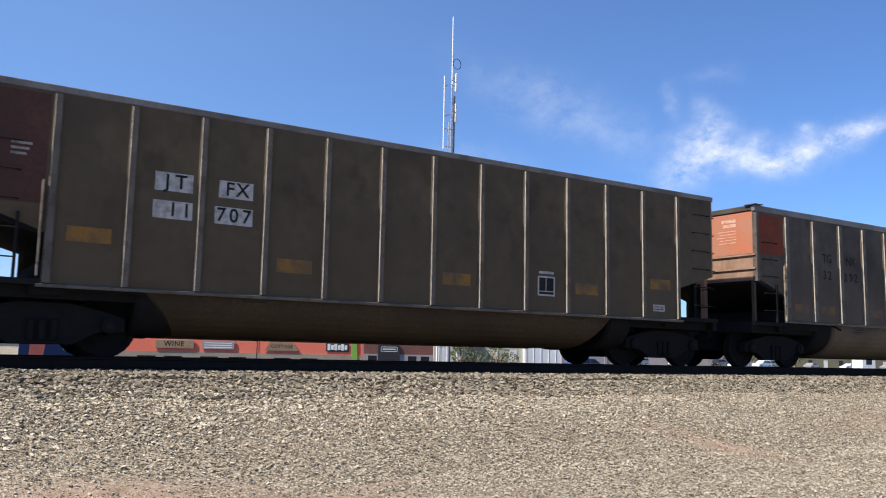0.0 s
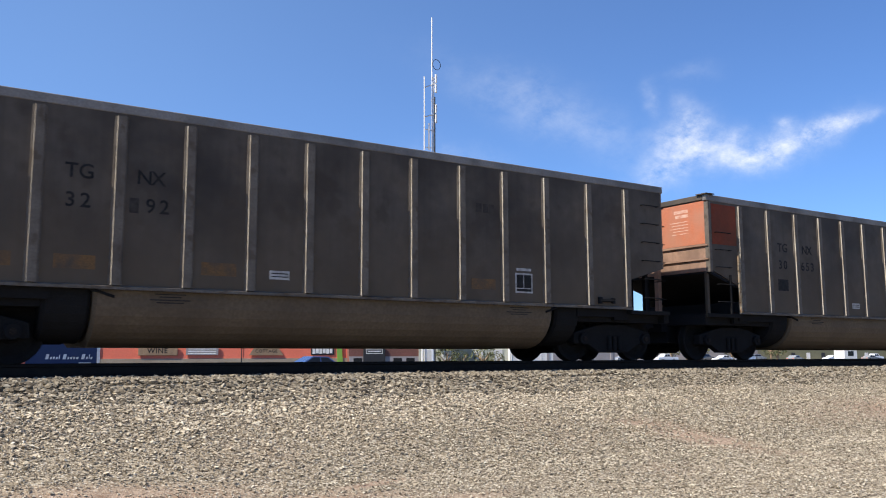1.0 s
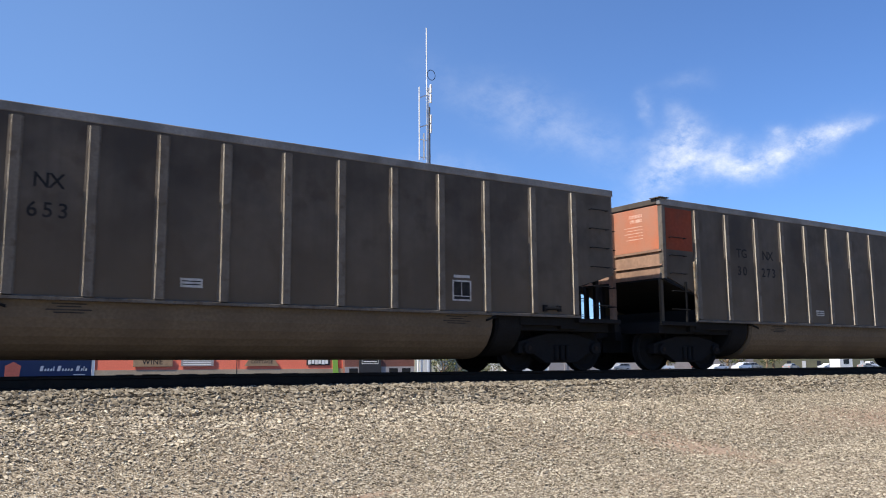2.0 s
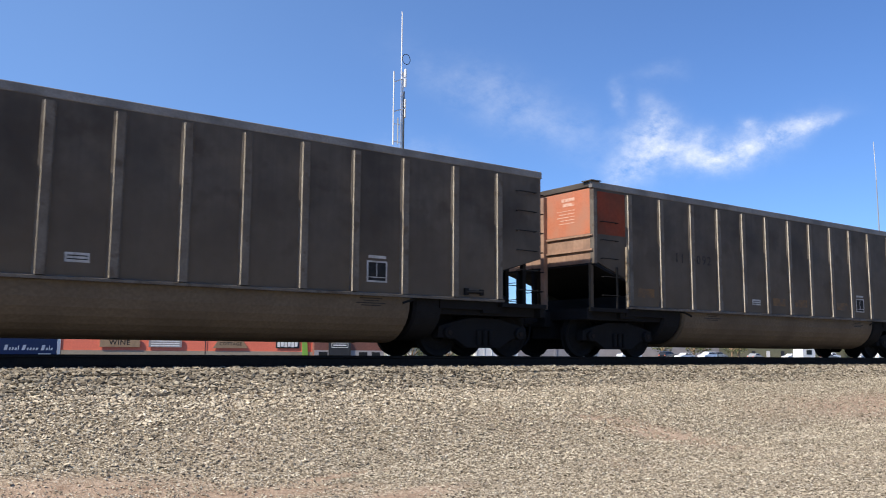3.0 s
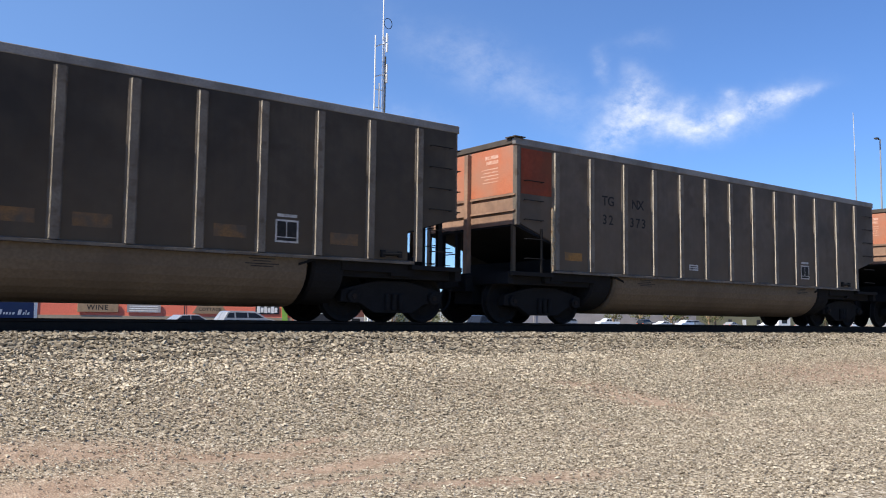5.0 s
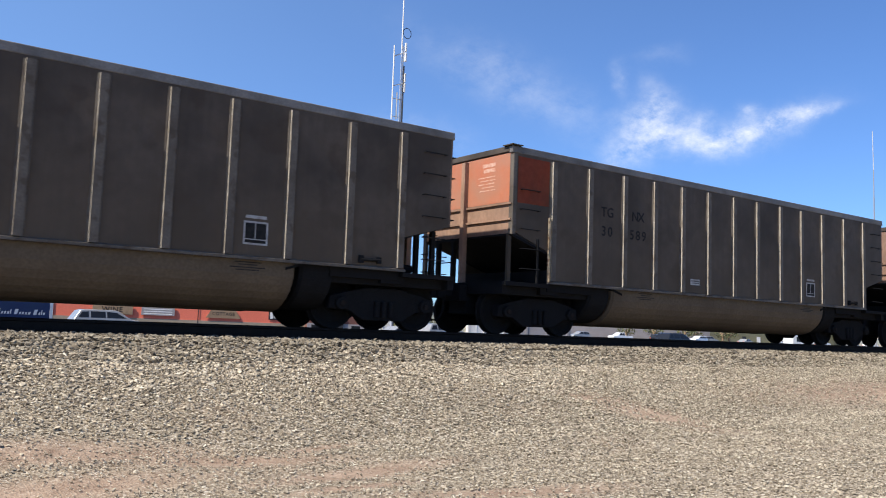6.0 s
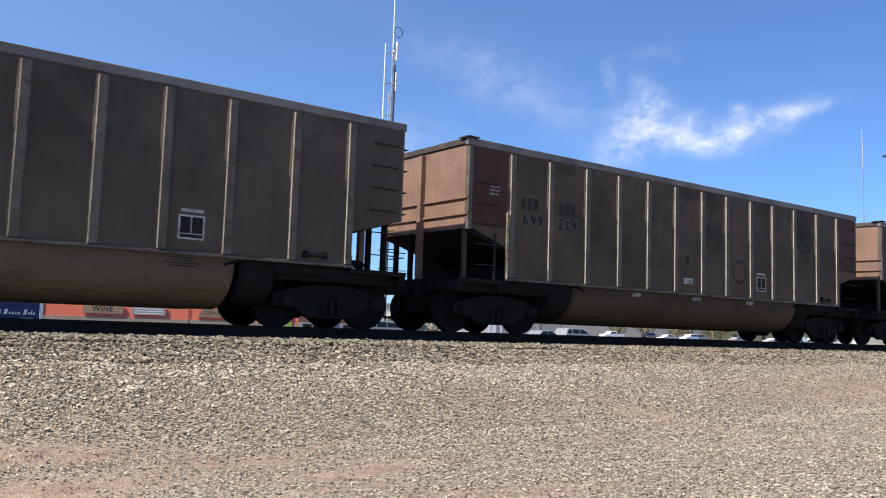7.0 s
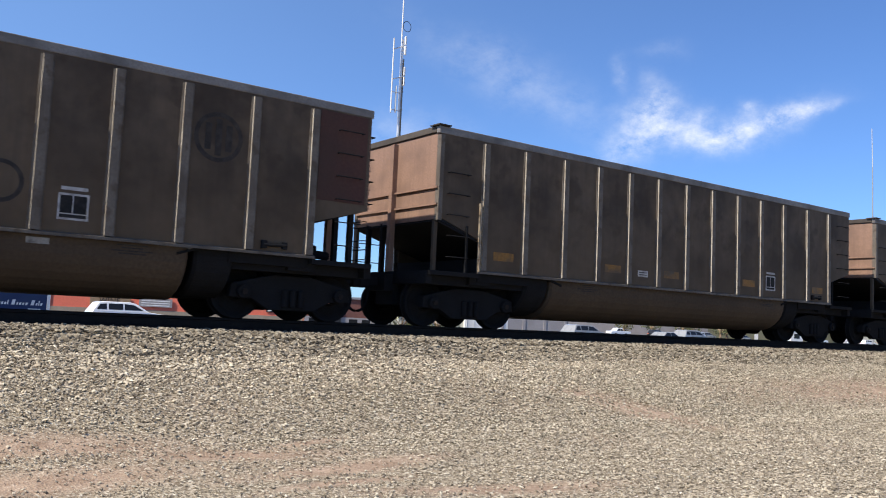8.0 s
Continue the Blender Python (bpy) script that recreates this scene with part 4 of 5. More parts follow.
# ---- the far side of the railway ----
BG = {
    "red": material("coral_red_wall_paint", (0.84, 0.20, 0.12), 0.8, 0, (0.74, 0.17, 0.10), 0.6, 0.5, 0.06, 0.05, 8),
    "tan": material("tan_stucco", (0.36, 0.29, 0.21), 0.9, 0, (0.27, 0.21, 0.15), 0.6, 0.6, 0.1, 0.1, 10),
    "brick": material("dark_red_brick", (0.20, 0.085, 0.065), 0.9, 0, (0.14, 0.07, 0.055), 0.6, 0.8, 0.15, 0.2, 9),
    "navy": material("navy_sign_paint", (0.025, 0.040, 0.105), 0.6, 0, (0.03, 0.05, 0.10), 0.6, 0.8, 0.06, 0.0, 10),
    "white": material("white_wall_paint", (0.78, 0.76, 0.72), 0.8, 0, (0.62, 0.60, 0.55), 0.6, 0.5, 0.05, 0.05, 9),
    "cream": material("cream_stucco", (0.62, 0.60, 0.50), 0.9, 0, (0.42, 0.43, 0.33), 0.8, 0.35, 0.06, 0.05, 9),
    "grey": material("grey_block_wall", (0.34, 0.31, 0.30), 0.9, 0, (0.27, 0.25, 0.24), 0.6, 0.5, 0.08, 0.1, 9),
    "wood": material("weathered_sign_board", (0.33, 0.22, 0.13), 0.8, 0, (0.20, 0.14, 0.09), 0.6, 2.0, 0.1, 0.1, 20),
    "asphalt": material("asphalt", (0.055, 0.054, 0.052), 0.9, 0, (0.085, 0.08, 0.075), 0.6, 0.6, 0.2, 0.2, 30),
    "lime": material("lime_green_paint", (0.22, 0.42, 0.07), 0.7, 0, (0.2, 0.35, 0.08), 0.4, 2, 0.05, 0.0, 20),
    "olive": material("olive_stucco", (0.20, 0.19, 0.115), 0.9, 0, (0.15, 0.145, 0.09), 0.6, 0.5, 0.08, 0.1, 9),
    "steel": material("galvanised_steel", (0.62, 0.63, 0.64), 0.45, 0.6, (0.5, 0.5, 0.5), 0.5, 2, 0.06, 0.0, 20),
    "pole": material("weathered_pole_steel", (0.26, 0.27, 0.29), 0.6, 0.0, (0.20, 0.20, 0.21), 0.5, 2, 0.06, 0.0, 20),
    "dark": material("black_rubber_cable", (0.03, 0.03, 0.032), 0.6, 0, (0.04, 0.04, 0.04), 0.5, 2, 0.1, 0.0, 20),
    "leaf": material("dusty_olive_leaves", (0.105, 0.115, 0.045), 0.8, 0, (0.16, 0.145, 0.07), 0.6, 1.5, 0.2, 0.1, 20),
    "hill": material("hazy_scrub_hill", (0.22, 0.24, 0.22), 1.0, 0, (0.26, 0.25, 0.22), 0.6, 0.01, 0.1, 0.0, 1),
    "glass": material("tinted_car_glass", (0.015, 0.017, 0.020), 0.12, 0, (0.02, 0.02, 0.02), 0.2, 1, 0.05, 0.0, 10),
    "tyre": material("tyre_rubber", (0.02, 0.02, 0.02), 0.85, 0, (0.03, 0.03, 0.03), 0.4, 4, 0.1, 0.0, 30),
}


def car_paint(name, colour, metal=0.2):
    mat = material(name, colour, 0.28, metal, tuple(c * 0.85 for c in colour), 0.3, 0.6, 0.03, 0.0, 10)
    mat.node_tree.nodes["Principled BSDF"].inputs["Coat Weight"].default_value = 0.5
    return mat


def solid(name, parent, mat, x0, x1, y0, y1, z0, z1, label="", bevel=0.0):
    bm = bmesh.new()
    box(bm, x0, x1, y0, y1, z0, z1)
    return part(name, bm, mat, parent, label, bevel=bevel)


def building(name, label, x0, x1, y, deep, high, wall, roof=0.25):
    """A low flat-roofed block with its front towards the railway."""
    ob = tagged(new(name), label, "building")
    ob.matrix_basis = pose((x0 + x1) / 2, y, 0, 0, 0, -15)
    w = (x1 - x0) / 2
    solid("wall", ob, wall, -w, w, 0, deep, 0, high)
    solid("roof", ob, BG["grey"], -w - 0.1, w + 0.1, -0.12, deep + 0.1, high + 0.002, high + roof)
    return ob


def make_mural_building():
    ob = building("shop_building", "low shop building with coral red front and painted signs", 15.3, 38.2, 75, 12, 3.45, BG["red"], 0.18)
    x = lambda wx: wx - 26.75
    solid("base_band", ob, BG["tan"], x(15.31), x(38.19), -0.05, 0.0, 0.0, 1.30, "tan stucco base")
    solid("corner_trim", ob, BG["white"], x(15.3), x(15.5), -0.07, -0.003, 0.0, 3.4)
    solid("joint", ob, BG["dark"], x(27.4), x(27.48), -0.06, -0.051, 0.0, 3.4)
    for wx in (17.2, 19.4, 22.5, 25.0, 29.0, 31.5):
        solid("window", ob, BG["glass"], x(wx), x(wx + 1.5), -0.058, -0.052, 0.25, 0.92)
    board = solid("sign_board", ob, BG["wood"], x(18.6), x(21.9), -0.16, -0.055, 1.57, 2.33, "weathered wooden sign board", 0.02)
    put("lettering", lettering("WINE", 0.62, M["letter_black"]), board, (x(20.2), -0.165, 1.97))
    board = solid("sign_board", ob, BG["grey"], x(22.6), x(25.4), -0.14, -0.055, 1.6, 2.35, "grey sign board with lines")
    for z in (1.70, 1.90, 2.10):
        solid("sign_bar", board, BG["white"], x(22.8), x(25.2), -0.145, -0.141, z, z + 0.07)
    bm = bmesh.new()
    slab(bm, [(x(28.1), 1.57), (x(31.2), 1.57), (x(30.7), 2.35), (x(28.6), 2.35)], "y", -0.14, -0.055)
    board = part("sign_board", bm, BG["wood"], ob, "tan trapezoid sign board")
    put("lettering", lettering("COTTAGE", 0.40, M["letter_black"]), board, (x(29.65), -0.145, 1.95))
    for k in range(6):
        solid("sign_shape", ob, BG["white"], x(33.9 + 0.32 * k), x(34.16 + 0.32 * k), -0.10, -0.055, 1.70 + 0.05 * (k % 2), 2.20 + 0.1 * ((k + 1) % 2), "white and black painted sign shape")
    solid("sign_shade", ob, BG["dark"], x(33.75), x(35.95), -0.056, -0.051, 1.6, 2.35)
    bm = bmesh.new()
    slab(bm, [(x(36.3), 0.2), (x(36.8), 0.2), (x(36.6), 3.4), (x(36.1), 3.4)], "y", -0.12, -0.055)
    part("stripe", bm, BG["lime"], ob, "lime green painted stripe")
    # dark brick shop that joins it
    ob = building("brick_shop", "dark red brick shop beside the coral building", 36.5, 43.3, 70.6, 9, 3.2, BG["brick"], 0.2)
    x = lambda wx: (wx - 42.35) * 0.84
    solid("base_band", ob, BG["grey"], x(38.32), x(46.38), -0.05, 0, 0, 1.45, "grey base")
    board = solid("sign_board", ob, BG["dark"], x(39.9), x(42.4), -0.2, -0.051, 0.9, 2.3, "dark sign with white outline")
    for x0, x1, z0, z1 in ((40.2, 42.1, 2.10, 2.15), (40.2, 42.1, 1.7, 1.75), (40.2, 40.25, 1.75, 2.10), (42.05, 42.1, 1.75, 2.10), (40.4, 41.9, 1.88, 1.98)):
        solid("sign_bar", board, BG["white"], x(x0), x(x1), -0.206, -0.201, z0, z1)
    for wx in (38.8, 43.4, 44.9):
        solid("window", ob, BG["glass"], x(wx), x(wx + 1.0), -0.056, -0.051, 0.4, 1.3)


def make_billboard():
    ob = tagged(new("billboard"), "navy painted billboard with white script shapes", "billboard")
    ob.location = (11.2, 72.5, 0)
    solid("panel", ob, BG["navy"], -3.6, 3.35, 0, 0.15, 0.3, 2.72)
    solid("frame", ob, BG["white"], 3.352, 3.55, -0.03, 0.2, 0.0, 2.8, "white edge post")
    for px in (-3.2, 2.9):
        solid("leg", ob, BG["dark"], px - 0.08, px + 0.08, 0.16, 0.3, 0, 2.6)
    bm = bmesh.new()
    xx = -0.45
    for w, h in ((0.30, .42), (.17, .2), (.17, .22), (.19, .2), (.10, .36), (0, 0), (.32, .42), (.16, .2), (.18, .2), (.18, .19), (.22, .2), (0, 0), (.32, .42), (.17, .2), (.09, .38), (.18, .2)):
        if w == 0:
            xx += 0.14
            continue
        slab(bm, [(xx, 1.28), (xx + w * 0.72, 1.28), (xx + w * 1.0, 1.28 + h * 0.95), (xx + w * 0.30, 1.28 + h * 0.95)], "y", -0.02, -0.002)
        xx += w + 0.035
    part("script_shape", bm, BG["white"], ob, "white slanted script shapes")
    solid("script_bar", ob, BG["white"], 2.0, 2.9, -0.012, -0.002, 0.95, 1.03)
    bm = bmesh.new()
    slab(bm, [(-2.9, 0.6), (-1.9, 0.6), (-1.75, 1.7), (-2.3, 2.0), (-2.85, 1.7)], "y", -0.015, -0.002)
    part("emblem", bm, BG["red"], ob, "faded red emblem")


def make_white_buildings():
    ob = building("white_building", "white and cream low building behind utility posts", 43.0, 52.4, 68.4, 8, 3.3, BG["cream"], 0.25)
    for wx in (-4.2, -2.4, 1.0, 3.0):
        solid("door", ob, BG["white"], wx, wx + 0.9, -0.05, -0.002, 0, 2.1, "white painted door", 0.01)
    solid("awning", ob, BG["white"], -2.9, 0.4, -0.9, -0.003, 2.35, 2.45, "white awning")
    ob = building("white_warehouse", "plain white metal warehouse", 51.9, 56.6, 66.2, 9, 3.4, BG["white"], 0.12)
    for k in range(6):
        solid("rib", ob, BG["white"], -2.2 + k * 0.8, -2.15 + k * 0.8, -0.04, -0.002, 0, 3.6)
    ob = building("grey_warehouse", "grey block warehouse with plain walls", 55.6, 63.4, 64.8, 9, 3.1, BG["grey"], 0.12)
    for k in range(4):
        solid("pilaster", ob, BG["grey"], -3.8 + k * 2.4, -3.5 + k * 2.4, -0.06, -0.002, 0, 3.4)
    ob = building("olive_building", "long olive stucco building with doors", 200, 255, 143, 20, 4.6, BG["olive"], 0.3)
    for k in range(6):
        solid("door", ob, BG["white"] if k % 2 else BG["dark"], -14 + k * 5.2, -12.7 + k * 5.2, -0.05, -0.002, 0, 2.2)
    building("storage_building", "long grey storage building behind the parked cars", 136, 192, 148, 12, 4.4, BG["grey"], 0.15)
    ob = building("kiosk", "small white kiosk with dark window", 184, 187.6, 112, 3.2, 3.2, BG["white"], 0.15)
    solid("window", ob, BG["glass"], -0.8, 0.8, -0.03, -0.002, 1.3, 2.4)
    for wx, wy in ((42.9, 68.6), (43.3, 68.6)):
        post_ob = tagged(new("utility_post"), "white steel utility post", "post")
        post_ob.location = (wx, wy, 0)
        bm = bmesh.new()
        rod(bm, (0, 0, 0), (0, 0, 3.9), 0.09, 10)
        part("pole", bm, BG["white"], post_ob)
        bm = bmesh.new()
        rod(bm, (0, 0, 3.9), (0, 0, 4.0), 0.12, 10)
        part("cap", bm, BG["dark"], post_ob)


def crown_mesh(bm, seed, rx, rz, count):
    rng = random.Random(seed)
    for _ in range(count):
        a, b, r = rng.uniform(0, 6.283), math.acos(rng.uniform(-1, 1)), rng.uniform(0.45, 1.0) ** 0.5
        c = Vector((rx * r * math.sin(b) * math.cos(a), rx * r * math.sin(b) * math.sin(a), rz * r * math.cos(b)))
        u, v = Vector((rng.gauss(0, 1), rng.gauss(0, 1), rng.gauss(0, 1))).normalized(), Vector((rng.gauss(0, 1), rng.gauss(0, 1), rng.gauss(0, 1))).normalized()
        s = rng.uniform(0.07, 0.16) * rx
        bm.faces.new([bm.verts.new(p) for p in (c - u * s, c + v * s * 0.5, c + u * s, c - v * s * 0.5)])


def shrub(x, y, h, seed):
    ob = tagged(new("shrub"), "dusty olive green shrub beside the lot", "shrub")
    ob.location = (x, y, 0)
    bm = bmesh.new()
    rng = random.Random(seed)
    rod(bm, (0, 0, 0), (0, 0, h * 0.5), 0.07 * h, 7, 0.04 * h)
    for _ in range(5):
        a = rng.uniform(0, 6.283)
        rod(bm, (0, 0, h * 0.3), (0.35 * h * math.cos(a), 0.35 * h * math.sin(a), h * rng.uniform(0.55, 0.8)), 0.03 * h, 5, 0.012 * h)
    part("trunk", bm, BG["wood"], ob)
    bm = bmesh.new()
    crown_mesh(bm, seed, h * 0.48, h * 0.40, 320)
    crown = part("crown", bm, BG["leaf"], ob)
    crown.location = (0, 0, h * 0.62)


def make_mast():
    ob = tagged(new("antenna_mast"), "tall galvanised antenna mast with whip and side antennas", "mast")
    ob.location = (39.85, 62, 0)
    st = BG["steel"]

    def bar(name, p, q, r, mat=st, label="", seg=8):
        bm = bmesh.new()
        rod(bm, p, q, r, seg)
        return part(name, bm, mat, ob, label)
    bar("mast_pole", (0, 0, 0), (0, 0, 26.3), 0.14)
    bar("cable", (0.12, -0.16, 0), (0.12, -0.16, 24.5), 0.05, BG["dark"], "black feed cable")
    bar("whip_antenna", (-0.16, -0.1, 26.0), (-0.16, -0.1, 31.9), 0.055, BG["white"], "white whip antenna")
    bar("side_antenna", (-0.95, -0.1, 19.5), (-0.95, -0.1, 26.2), 0.06, BG["white"], "white side antenna")
    bar("side_antenna", (-0.48, -0.1, 19.6), (-0.48, -0.1, 22.0), 0.07, BG["white"], "white side antenna")
    for z, dz in ((25.2, 0.55), (22.5, 0.45)):
        bar("cross_arm", (-0.95, -0.1, z), (0.15, -0.1, z + dz), 0.05)
        for s in (-1, 1):
            bm = bmesh.new()
            box(bm, 0.12, 0.28, -0.3, -0.1, z + dz - 0.85 if s < 0 else z + dz + 0.05, z + dz - 0.05 if s < 0 else z + dz + 0.85)
            part("panel_antenna", bm, BG["white"], ob, "small white panel antenna", bevel=0.03)
    bar("bracket", (-0.95, -0.1, 21.4), (0, -0.1, 21.4), 0.04)
    bar("bracket", (-0.95, -0.1, 19.8), (0, -0.1, 19.8), 0.04)
    bm = bmesh.new()
    pts = [Vector((0.34 + 0.42 * math.cos(2 * math.pi * i / 20), -0.1, 27.55 + 0.47 * math.sin(2 * math.pi * i / 20))) for i in range(20)]
    for i in range(20):
        rod(bm, pts[i], pts[(i + 1) % 20], 0.03, 5)
    part("loop_antenna", bm, BG["dark"], ob, "dark loop antenna")
    for k in range(26):
        bar("step_bolt", (0, -0.12, 4 + k * 0.8), (0.28 * (-1) ** k, -0.14, 4 + k * 0.8), 0.02, st, "", 5)


def make_poles():
    ob = tagged(new("whip_pole"), "thin steel pole with pale tip", "pole")
    ob.location = (73.2, 37, 0)
    bm = bmesh.new()
    rod(bm, (0, 0, 0), (-0.1, 0, 16.6), 0.09, 8, 0.04)
    part("pole", bm, BG["pole"], ob)
    bm = bmesh.new()
    rod(bm, (-0.1, 0, 16.6), (-0.25, 0, 20.0), 0.045, 8, 0.035)
    part("tip", bm, BG["steel"], ob, "pale fibreglass tip")
    ob = tagged(new("lamp_pole"), "tall steel lamp pole with small arm", "pole")
    ob.location = (63.0, 30, 0)
    bm = bmesh.new()
    rod(bm, (0, 0, 0), (0.05, 0, 15.1), 0.11, 8, 0.05)
    part("pole", bm, BG["pole"], ob)
    bm = bmesh.new()
    rod(bm, (0.05, 0, 15.05), (-0.45, 0, 15.1), 0.04, 8)
    box(bm, -0.65, -0.3, -0.12, 0.12, 15.04, 15.14)
    part("lamp_head", bm, BG["dark"], ob)


def vehicle(name, label, colour, shape="suv"):
    """A road vehicle, its nose towards +x, standing on z = 0."""
    ob = tagged(new(name), label, "car")
    n = {"suv": ([(-2.35, .45), (-2.42, 1.00), (-2.30, 1.18), (-1.98, 1.68), (-1.70, 1.76), (0.00, 1.76), (0.35, 1.68), (1.15, 1.18), (2.10, 1.06), (2.40, .90), (2.45, .45)],
                 [((-2.08, 1.26), (-1.86, 1.60), (-1.47, 1.63), (-1.47, 1.26)), ((-1.35, 1.26), (-1.35, 1.64), (-0.47, 1.64), (-0.47, 1.26)), ((-0.38, 1.26), (-0.38, 1.64), (0.20, 1.60), (0.80, 1.26))]),
         "sedan": ([(-2.30, .40), (-2.32, .85), (-2.20, .98), (-1.60, 1.02), (-1.05, 1.42), (0.15, 1.45), (0.95, 1.00), (2.00, .86), (2.28, .70), (2.30, .40)],
                   [((-1.45, 1.03), (-0.98, 1.36), (-0.45, 1.38), (-0.45, 1.03)), ((-0.38, 1.03), (-0.38, 1.38), (0.12, 1.38), (0.75, 1.02))]),
         "pickup": ([(-2.85, .55), (-2.87, 1.15), (-0.75, 1.17), (-0.62, 1.75), (-0.45, 1.84), (0.55, 1.84), (0.85, 1.74), (1.40, 1.22), (2.60, 1.10), (2.80, .90), (2.80, .55)],
                    [((-0.62, 1.22), (-0.50, 1.70), (0.05, 1.72), (0.05, 1.22)), ((0.12, 1.22), (0.12, 1.72), (0.62, 1.70), (1.08, 1.22))])}[shape]
    outline, panes = n
    bm = bmesh.new()
    # tumblehome: the upper body leans in
    def at(p, side):
        lean = max(0.0, p[1] - 1.0) * 0.28
        return (p[0], side * (0.94 - lean), p[1])
    left, right = [bm.verts.new(at(p, -1)) for p in outline], [bm.verts.new(at(p, 1)) for p in outline]
    bm.faces.new(left)
    bm.faces.new(right[::-1])
    for i in range(len(outline)):
        j = (i + 1) % len(outline)
        bm.faces.new((left[j], left[i], right[i], right[j]))
    part("body", bm, colour, ob, "", bevel=0.035)
    for pane in panes:
        for side in (-1, 1):
            bm = bmesh.new()
            vs = [bm.verts.new((p[0], side * (0.948 - max(0, p[1] - 1.0) * 0.28), p[1])) for p in pane]
            ws = [bm.verts.new((p[0], side * (0.925 - max(0, p[1] - 1.0) * 0.28), p[1])) for p in pane]
            bm.faces.new(vs)
            bm.faces.new(ws[::-1])
            for i in range(4):
                bm.faces.new((vs[i], ws[i], ws[(i + 1) % 4], vs[(i + 1) % 4]))
            part("window", bm, BG["glass"], ob)
    for x in (-1.45, 1.50):
        for y in (-0.86, 0.86):
            def tyre(bm):
                rod(bm, (0, -0.11, 0), (0, 0.11, 0), 0.36, 20)

            def rim(bm):
                rod(bm, (0, -0.118, 0), (0, 0.118, 0), 0.21, 10)
            wheel = put("wheel", shared("car_tyre", tyre, BG["tyre"], bevel=0.0), ob, (x, y, 0.36))
            put("rim", shared("car_rim", rim, BG["steel"]), wheel)
    for y in (-0.7, 0.7):
        solid("headlight", ob, BG["white"], outline[-2][0] - 0.12, outline[-2][0] + 0.02, y - 0.16, y + 0.16, outline[-2][1] - 0.16, outline[-2][1] - 0.02)
        solid("tail_light", ob, BG["red"], outline[1][0] - 0.02, outline[1][0] + 0.08, y - 0.14, y + 0.14, outline[1][1] - 0.18, outline[1][1] - 0.02)
    return ob


def make_distance():
    """A low hazy ridge all along the horizon."""
    rng = random.Random(5)
    bm = bmesh.new()
    ends = None
    for i in range(91):
        a = radians(-45 + i * 2.0)
        r = 2200
        h = 14 + 9 * math.sin(i * 0.37) + 6 * math.sin(i * 1.1 + 1) + rng.uniform(-2, 2)
        x, y = r * math.sin(a + radians(35)), r * math.cos(a + radians(35))
        pair = (bm.verts.new((x, y, -5)), bm.verts.new((x, y, h)), bm.verts.new((x * 1.12, y * 1.12, h * 0.6)))
        if ends:
            bm.faces.new((ends[0], pair[0], pair[1], ends[1]))
            bm.faces.new((ends[1], pair[1], pair[2], ends[2]))
        ends = pair
    tagged(new("backdrop", mesh_of(bm, "ridge", BG["hill"])), "low hazy ridge along the horizon", "hill", kind="structure")


def make_road():
    bm = bmesh.new()
    box(bm, -400, 600, 51, 61, -0.4, 0.02)
    tagged(new("road", mesh_of(bm, "road", BG["asphalt"])), "asphalt road behind the railway", "road", kind="structure")
    bm = bmesh.new()
    box(bm, -60, 300, 61.2, 141, -0.4, 0.03)
    tagged(new("pavement", mesh_of(bm, "pavement", BG["asphalt"])), "asphalt parking lot before the shops", "pavement", kind="structure")


make_road()
make_distance()
make_billboard()
make_mural_building()
make_white_buildings()
make_mast()
make_poles()
PAINT = {"white": car_paint("white_car_paint", (0.78, 0.78, 0.77), 0.0), "silver": car_paint("silver_car_paint", (0.30, 0.30, 0.295), 0.1), "black": car_paint("black_car_paint", (0.02, 0.022, 0.025)),
         "blue": car_paint("blue_car_paint", (0.05, 0.09, 0.22)), "red": car_paint("red_car_paint", (0.30, 0.03, 0.03)), "tan": car_paint("beige_car_paint", (0.42, 0.37, 0.30), 0.4)}
rng_lot = random.Random(12)
for x, y, colour, shape in ((132.5, 131, "silver", "suv"), (141, 127, "white", "pickup"), (149, 123, "black", "suv"), (152, 121, "white", "sedan"), (160, 121, "white", "suv"), (168, 124, "tan", "suv"),
                            (175, 119, "silver", "sedan"), (194, 122, "white", "sedan"), (206, 119, "silver", "sedan"), (216, 124, "white", "pickup"), (226, 121, "silver", "suv"), (238, 122, "white", "suv")):
    names = {"sedan": "parked_sedan", "suv": "parked_suv", "pickup": "parked_pickup"}
    ob = vehicle(names[shape], {"black": "black", "silver": "silver", "tan": "beige", "white": "white", "red": "dark red", "blue": "blue"}[colour] + " " + {"sedan": "sedan", "suv": "sport utility car", "pickup": "pickup truck"}[shape] + " parked on the asphalt lot", PAINT[colour], shape)
    ob.matrix_basis = pose(x, y, 0.03, 0, 0, rng_lot.choice((0, 180)) + rng_lot.uniform(-8, 8))
for x, y, h, seed in ((45.0, 67.6, 2.4, 1), (46.4, 67.4, 2.0, 2), (48.6, 66.6, 2.5, 3), (49.8, 66.3, 1.9, 4), (153, 136, 5.2, 5), (165, 138, 6.0, 6), (172, 134, 5.4, 7), (180, 137, 5.0, 10), (190, 136, 5.2, 8), (197, 139, 5.8, 11), (248, 136, 5.6, 9)):
    shrub(x, y, h, seed)
DRIVEN = []
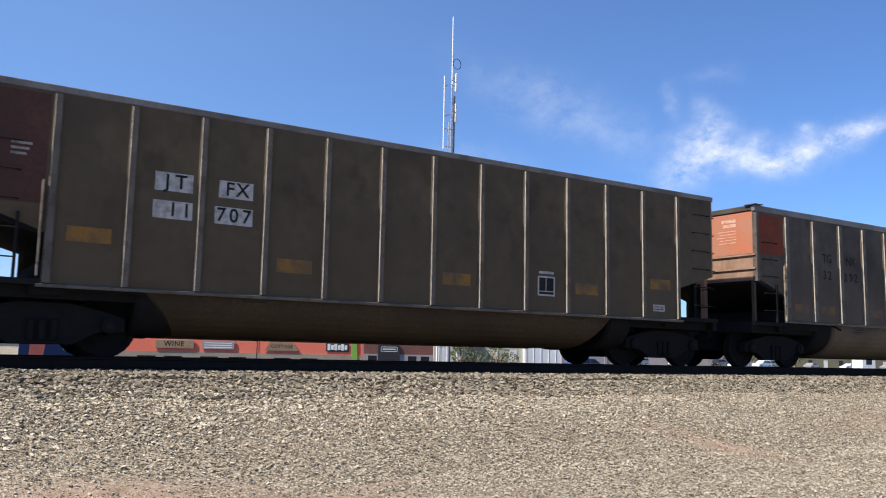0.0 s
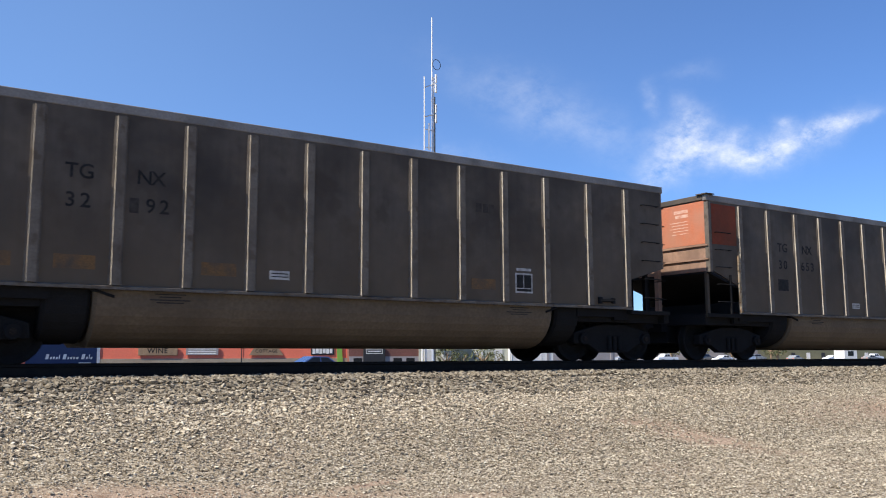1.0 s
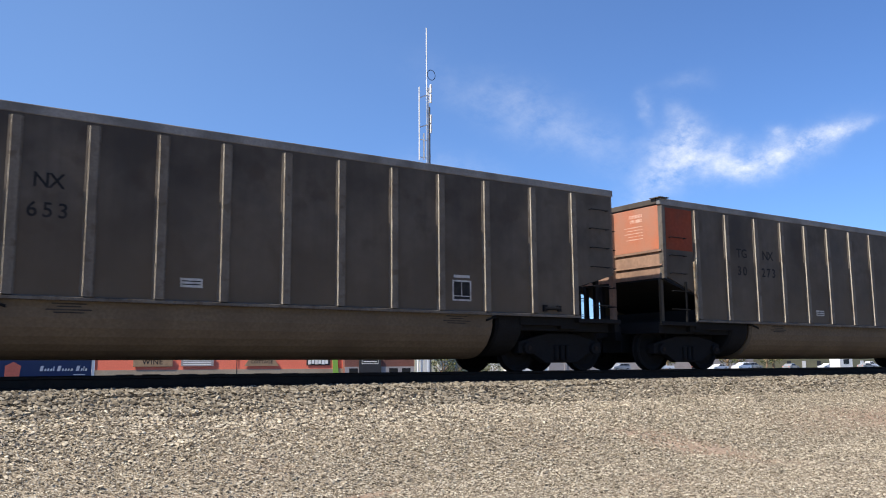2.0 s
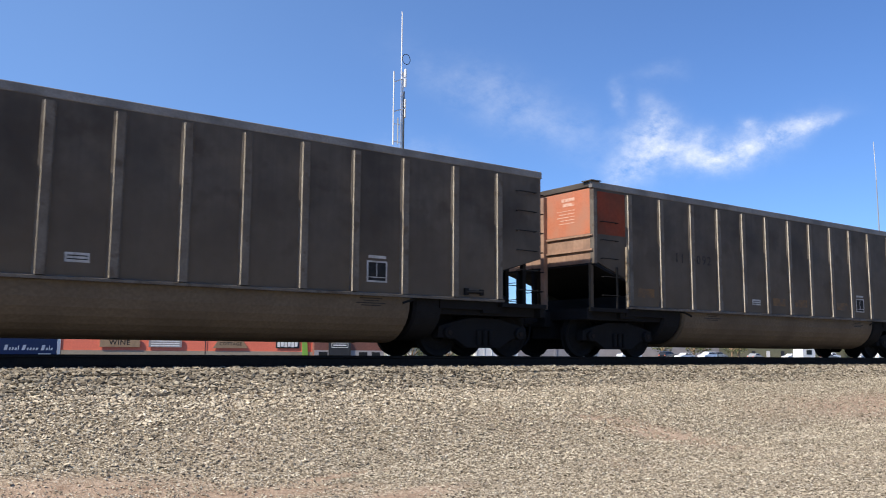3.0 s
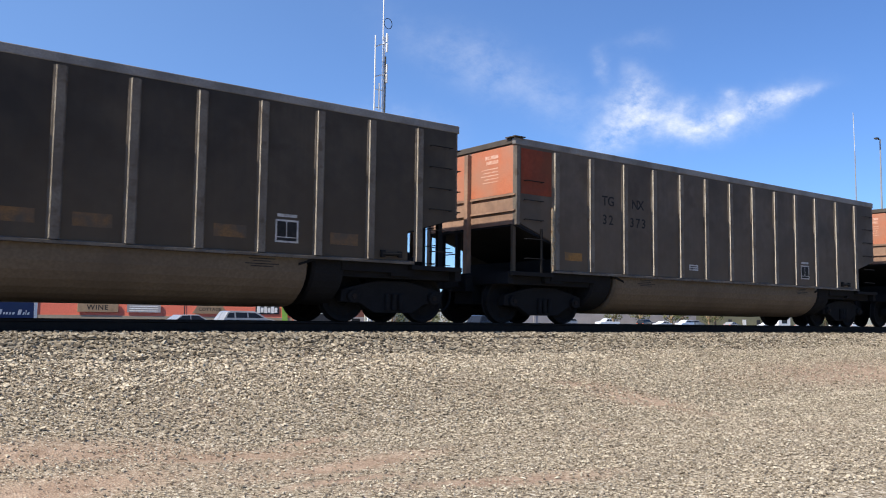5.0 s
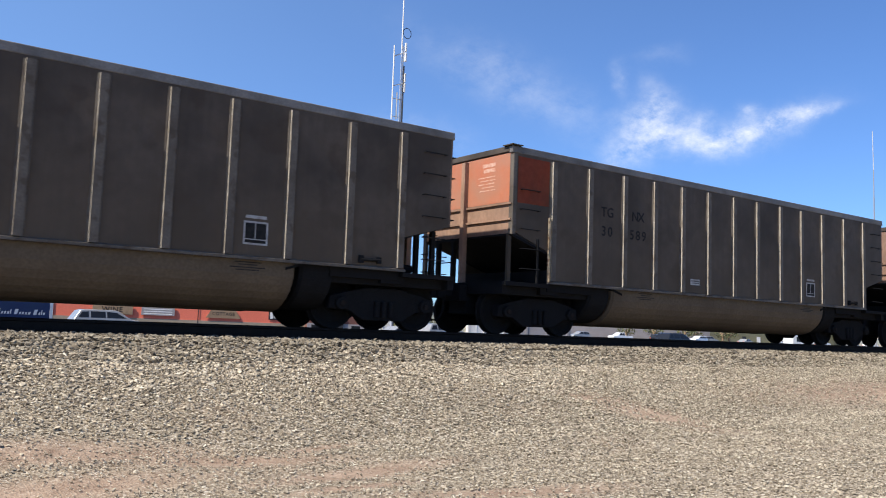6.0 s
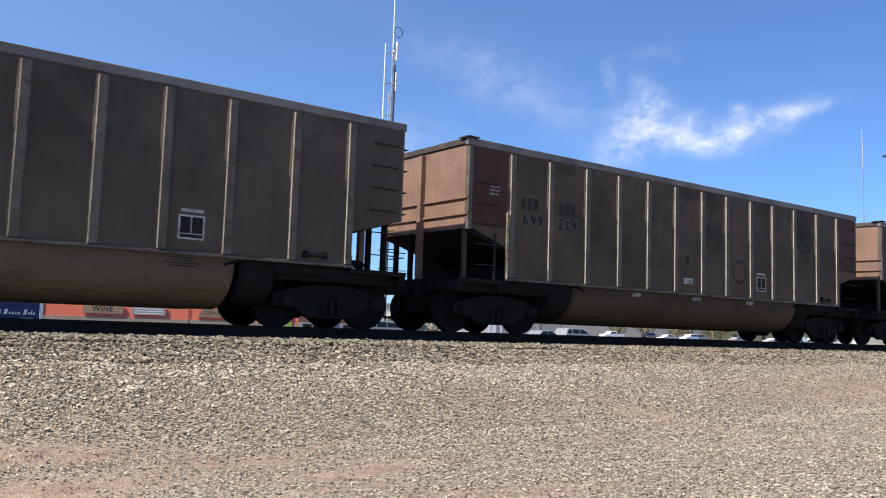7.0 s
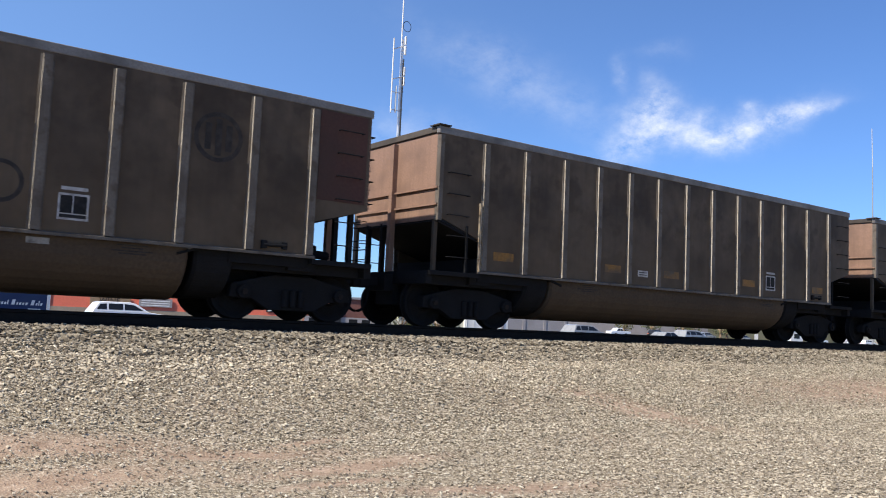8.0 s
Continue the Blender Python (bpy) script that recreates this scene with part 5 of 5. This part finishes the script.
for name, label, colour, shape, t0, x0, speed, y in (
        ("driven_sedan", "black sport utility car driving along the road", "black", "suv", 4.0, 25.0, 22.8, 56.0),
        ("driven_suv", "silver sport utility car driving along the road", "silver", "suv", 6.1, 16.95, 21.5, 56.0),
        ("driven_suv", "white sport utility car driving along the road", "white", "suv", 8.0, 16.05, 20.5, 56.0),
        ("driven_suv", "silver sport utility car driving along the road", "silver", "suv", 5.5, 35.0, 17.0, 59.0),
        ("driven_sedan", "silver sedan driving along the road", "silver", "sedan", 5.5, 30.7, 17.0, 59.0),
        ("driven_sedan", "blue sedan driving along the road", "blue", "sedan", 1.7, 8.8, -24.0, 56.0)):
    ob = vehicle(name, label, PAINT[colour], shape)
    DRIVEN.append((ob, t0, x0, speed, y))


# ---- building calls ----
make_ground()
make_track()
scatter("ballast", "grey crushed stone ballast shoulder beside the rails", 34000, (-4, 34), lambda r, n: 11.3 + 1.45 * r.random(n), lambda r, n: 0.014 + 0.034 * r.random(n) ** 1.5, 1, mat=SHOULDER, fade=(7, 30))
scatter("loose_ballast", "loose grey crushed stone on the bank", 26000, (-3, 20), lambda r, n: 11.7 - np.minimum(1.0 * np.abs(r.normal(size=n)), 4.0), lambda r, n: 0.008 + 0.026 * r.random(n) ** 2.0, 5, mat=BALLAST, fade=(3, 18))
scatter("gravel_slope", "fine tan gravel on the bank", 125000, (-2, 32), lambda r, n: 8.0 + 4.3 * r.random(n), lambda r, n: 0.006 + 0.018 * r.random(n) ** 2.6, 2, fine=True, grow=(0.75, 1.1))
scatter("grey_gravel", "fine grey crushed stone between the larger ballast", 80000, (-3, 24), lambda r, n: 11.75 - np.minimum(1.4 * np.abs(r.normal(size=n)), 5.0), lambda r, n: 0.006 + 0.013 * r.random(n) ** 1.8, 6, mat=BALLAST, fine=True, fade=(5, 24))
scatter("gravel_flat", "gravel pressed into tan dirt", 105000, (-1, 27), lambda r, n: 3.8 + 4.8 * r.random(n), lambda r, n: 0.005 + 0.020 * r.random(n) ** 2.8, 3, 0.4, fine=True, grow=(0.7, 0.95))
for row in STYLES:
    wagon(row)


# ---- what moves ----
RUN = [(0.0, 0.48), (0.5, -8.13), (1.0, -16.70), (1.5, -25.31), (2.8, -47.66), (2.9, -49.37), (3.0, -51.58), (3.1, -52.80), (3.5, -59.59), (4.0, -68.18), (4.2, -71.64),
       (5.3, -90.45), (5.4, -92.17), (5.5, -94.38), (5.6, -95.60), (6.0, -102.32), (6.5, -110.92), (7.0, -119.41), (7.5, -127.97), (8.0, -136.38)]


def motions():
    for k, car in enumerate(WAGONS):
        walk(car, [(t, pose(x + PITCH * (k - 1), TRACK_Y, RAIL)) for t, x in RUN])
    for ob, t0, x0, speed, y in DRIVEN:
        walk(ob, [(t, pose(x0 + speed * (t - t0), y, 0.022, 0, 0, 0 if speed > 0 else 180)) for t in (0.0, 8.0)])
    ts, xs = [t for t, x in RUN], [x for t, x in RUN]
    for wheel, dx in WHEELS:
        rows = []
        for i in range(241):
            x = float(np.interp(i / FPS, ts, xs))
            rows.append((i / FPS, pose(dx, 0, 0.457, 0, math.degrees(x / 0.457), 0)))
        walk(wheel, rows)


motions()
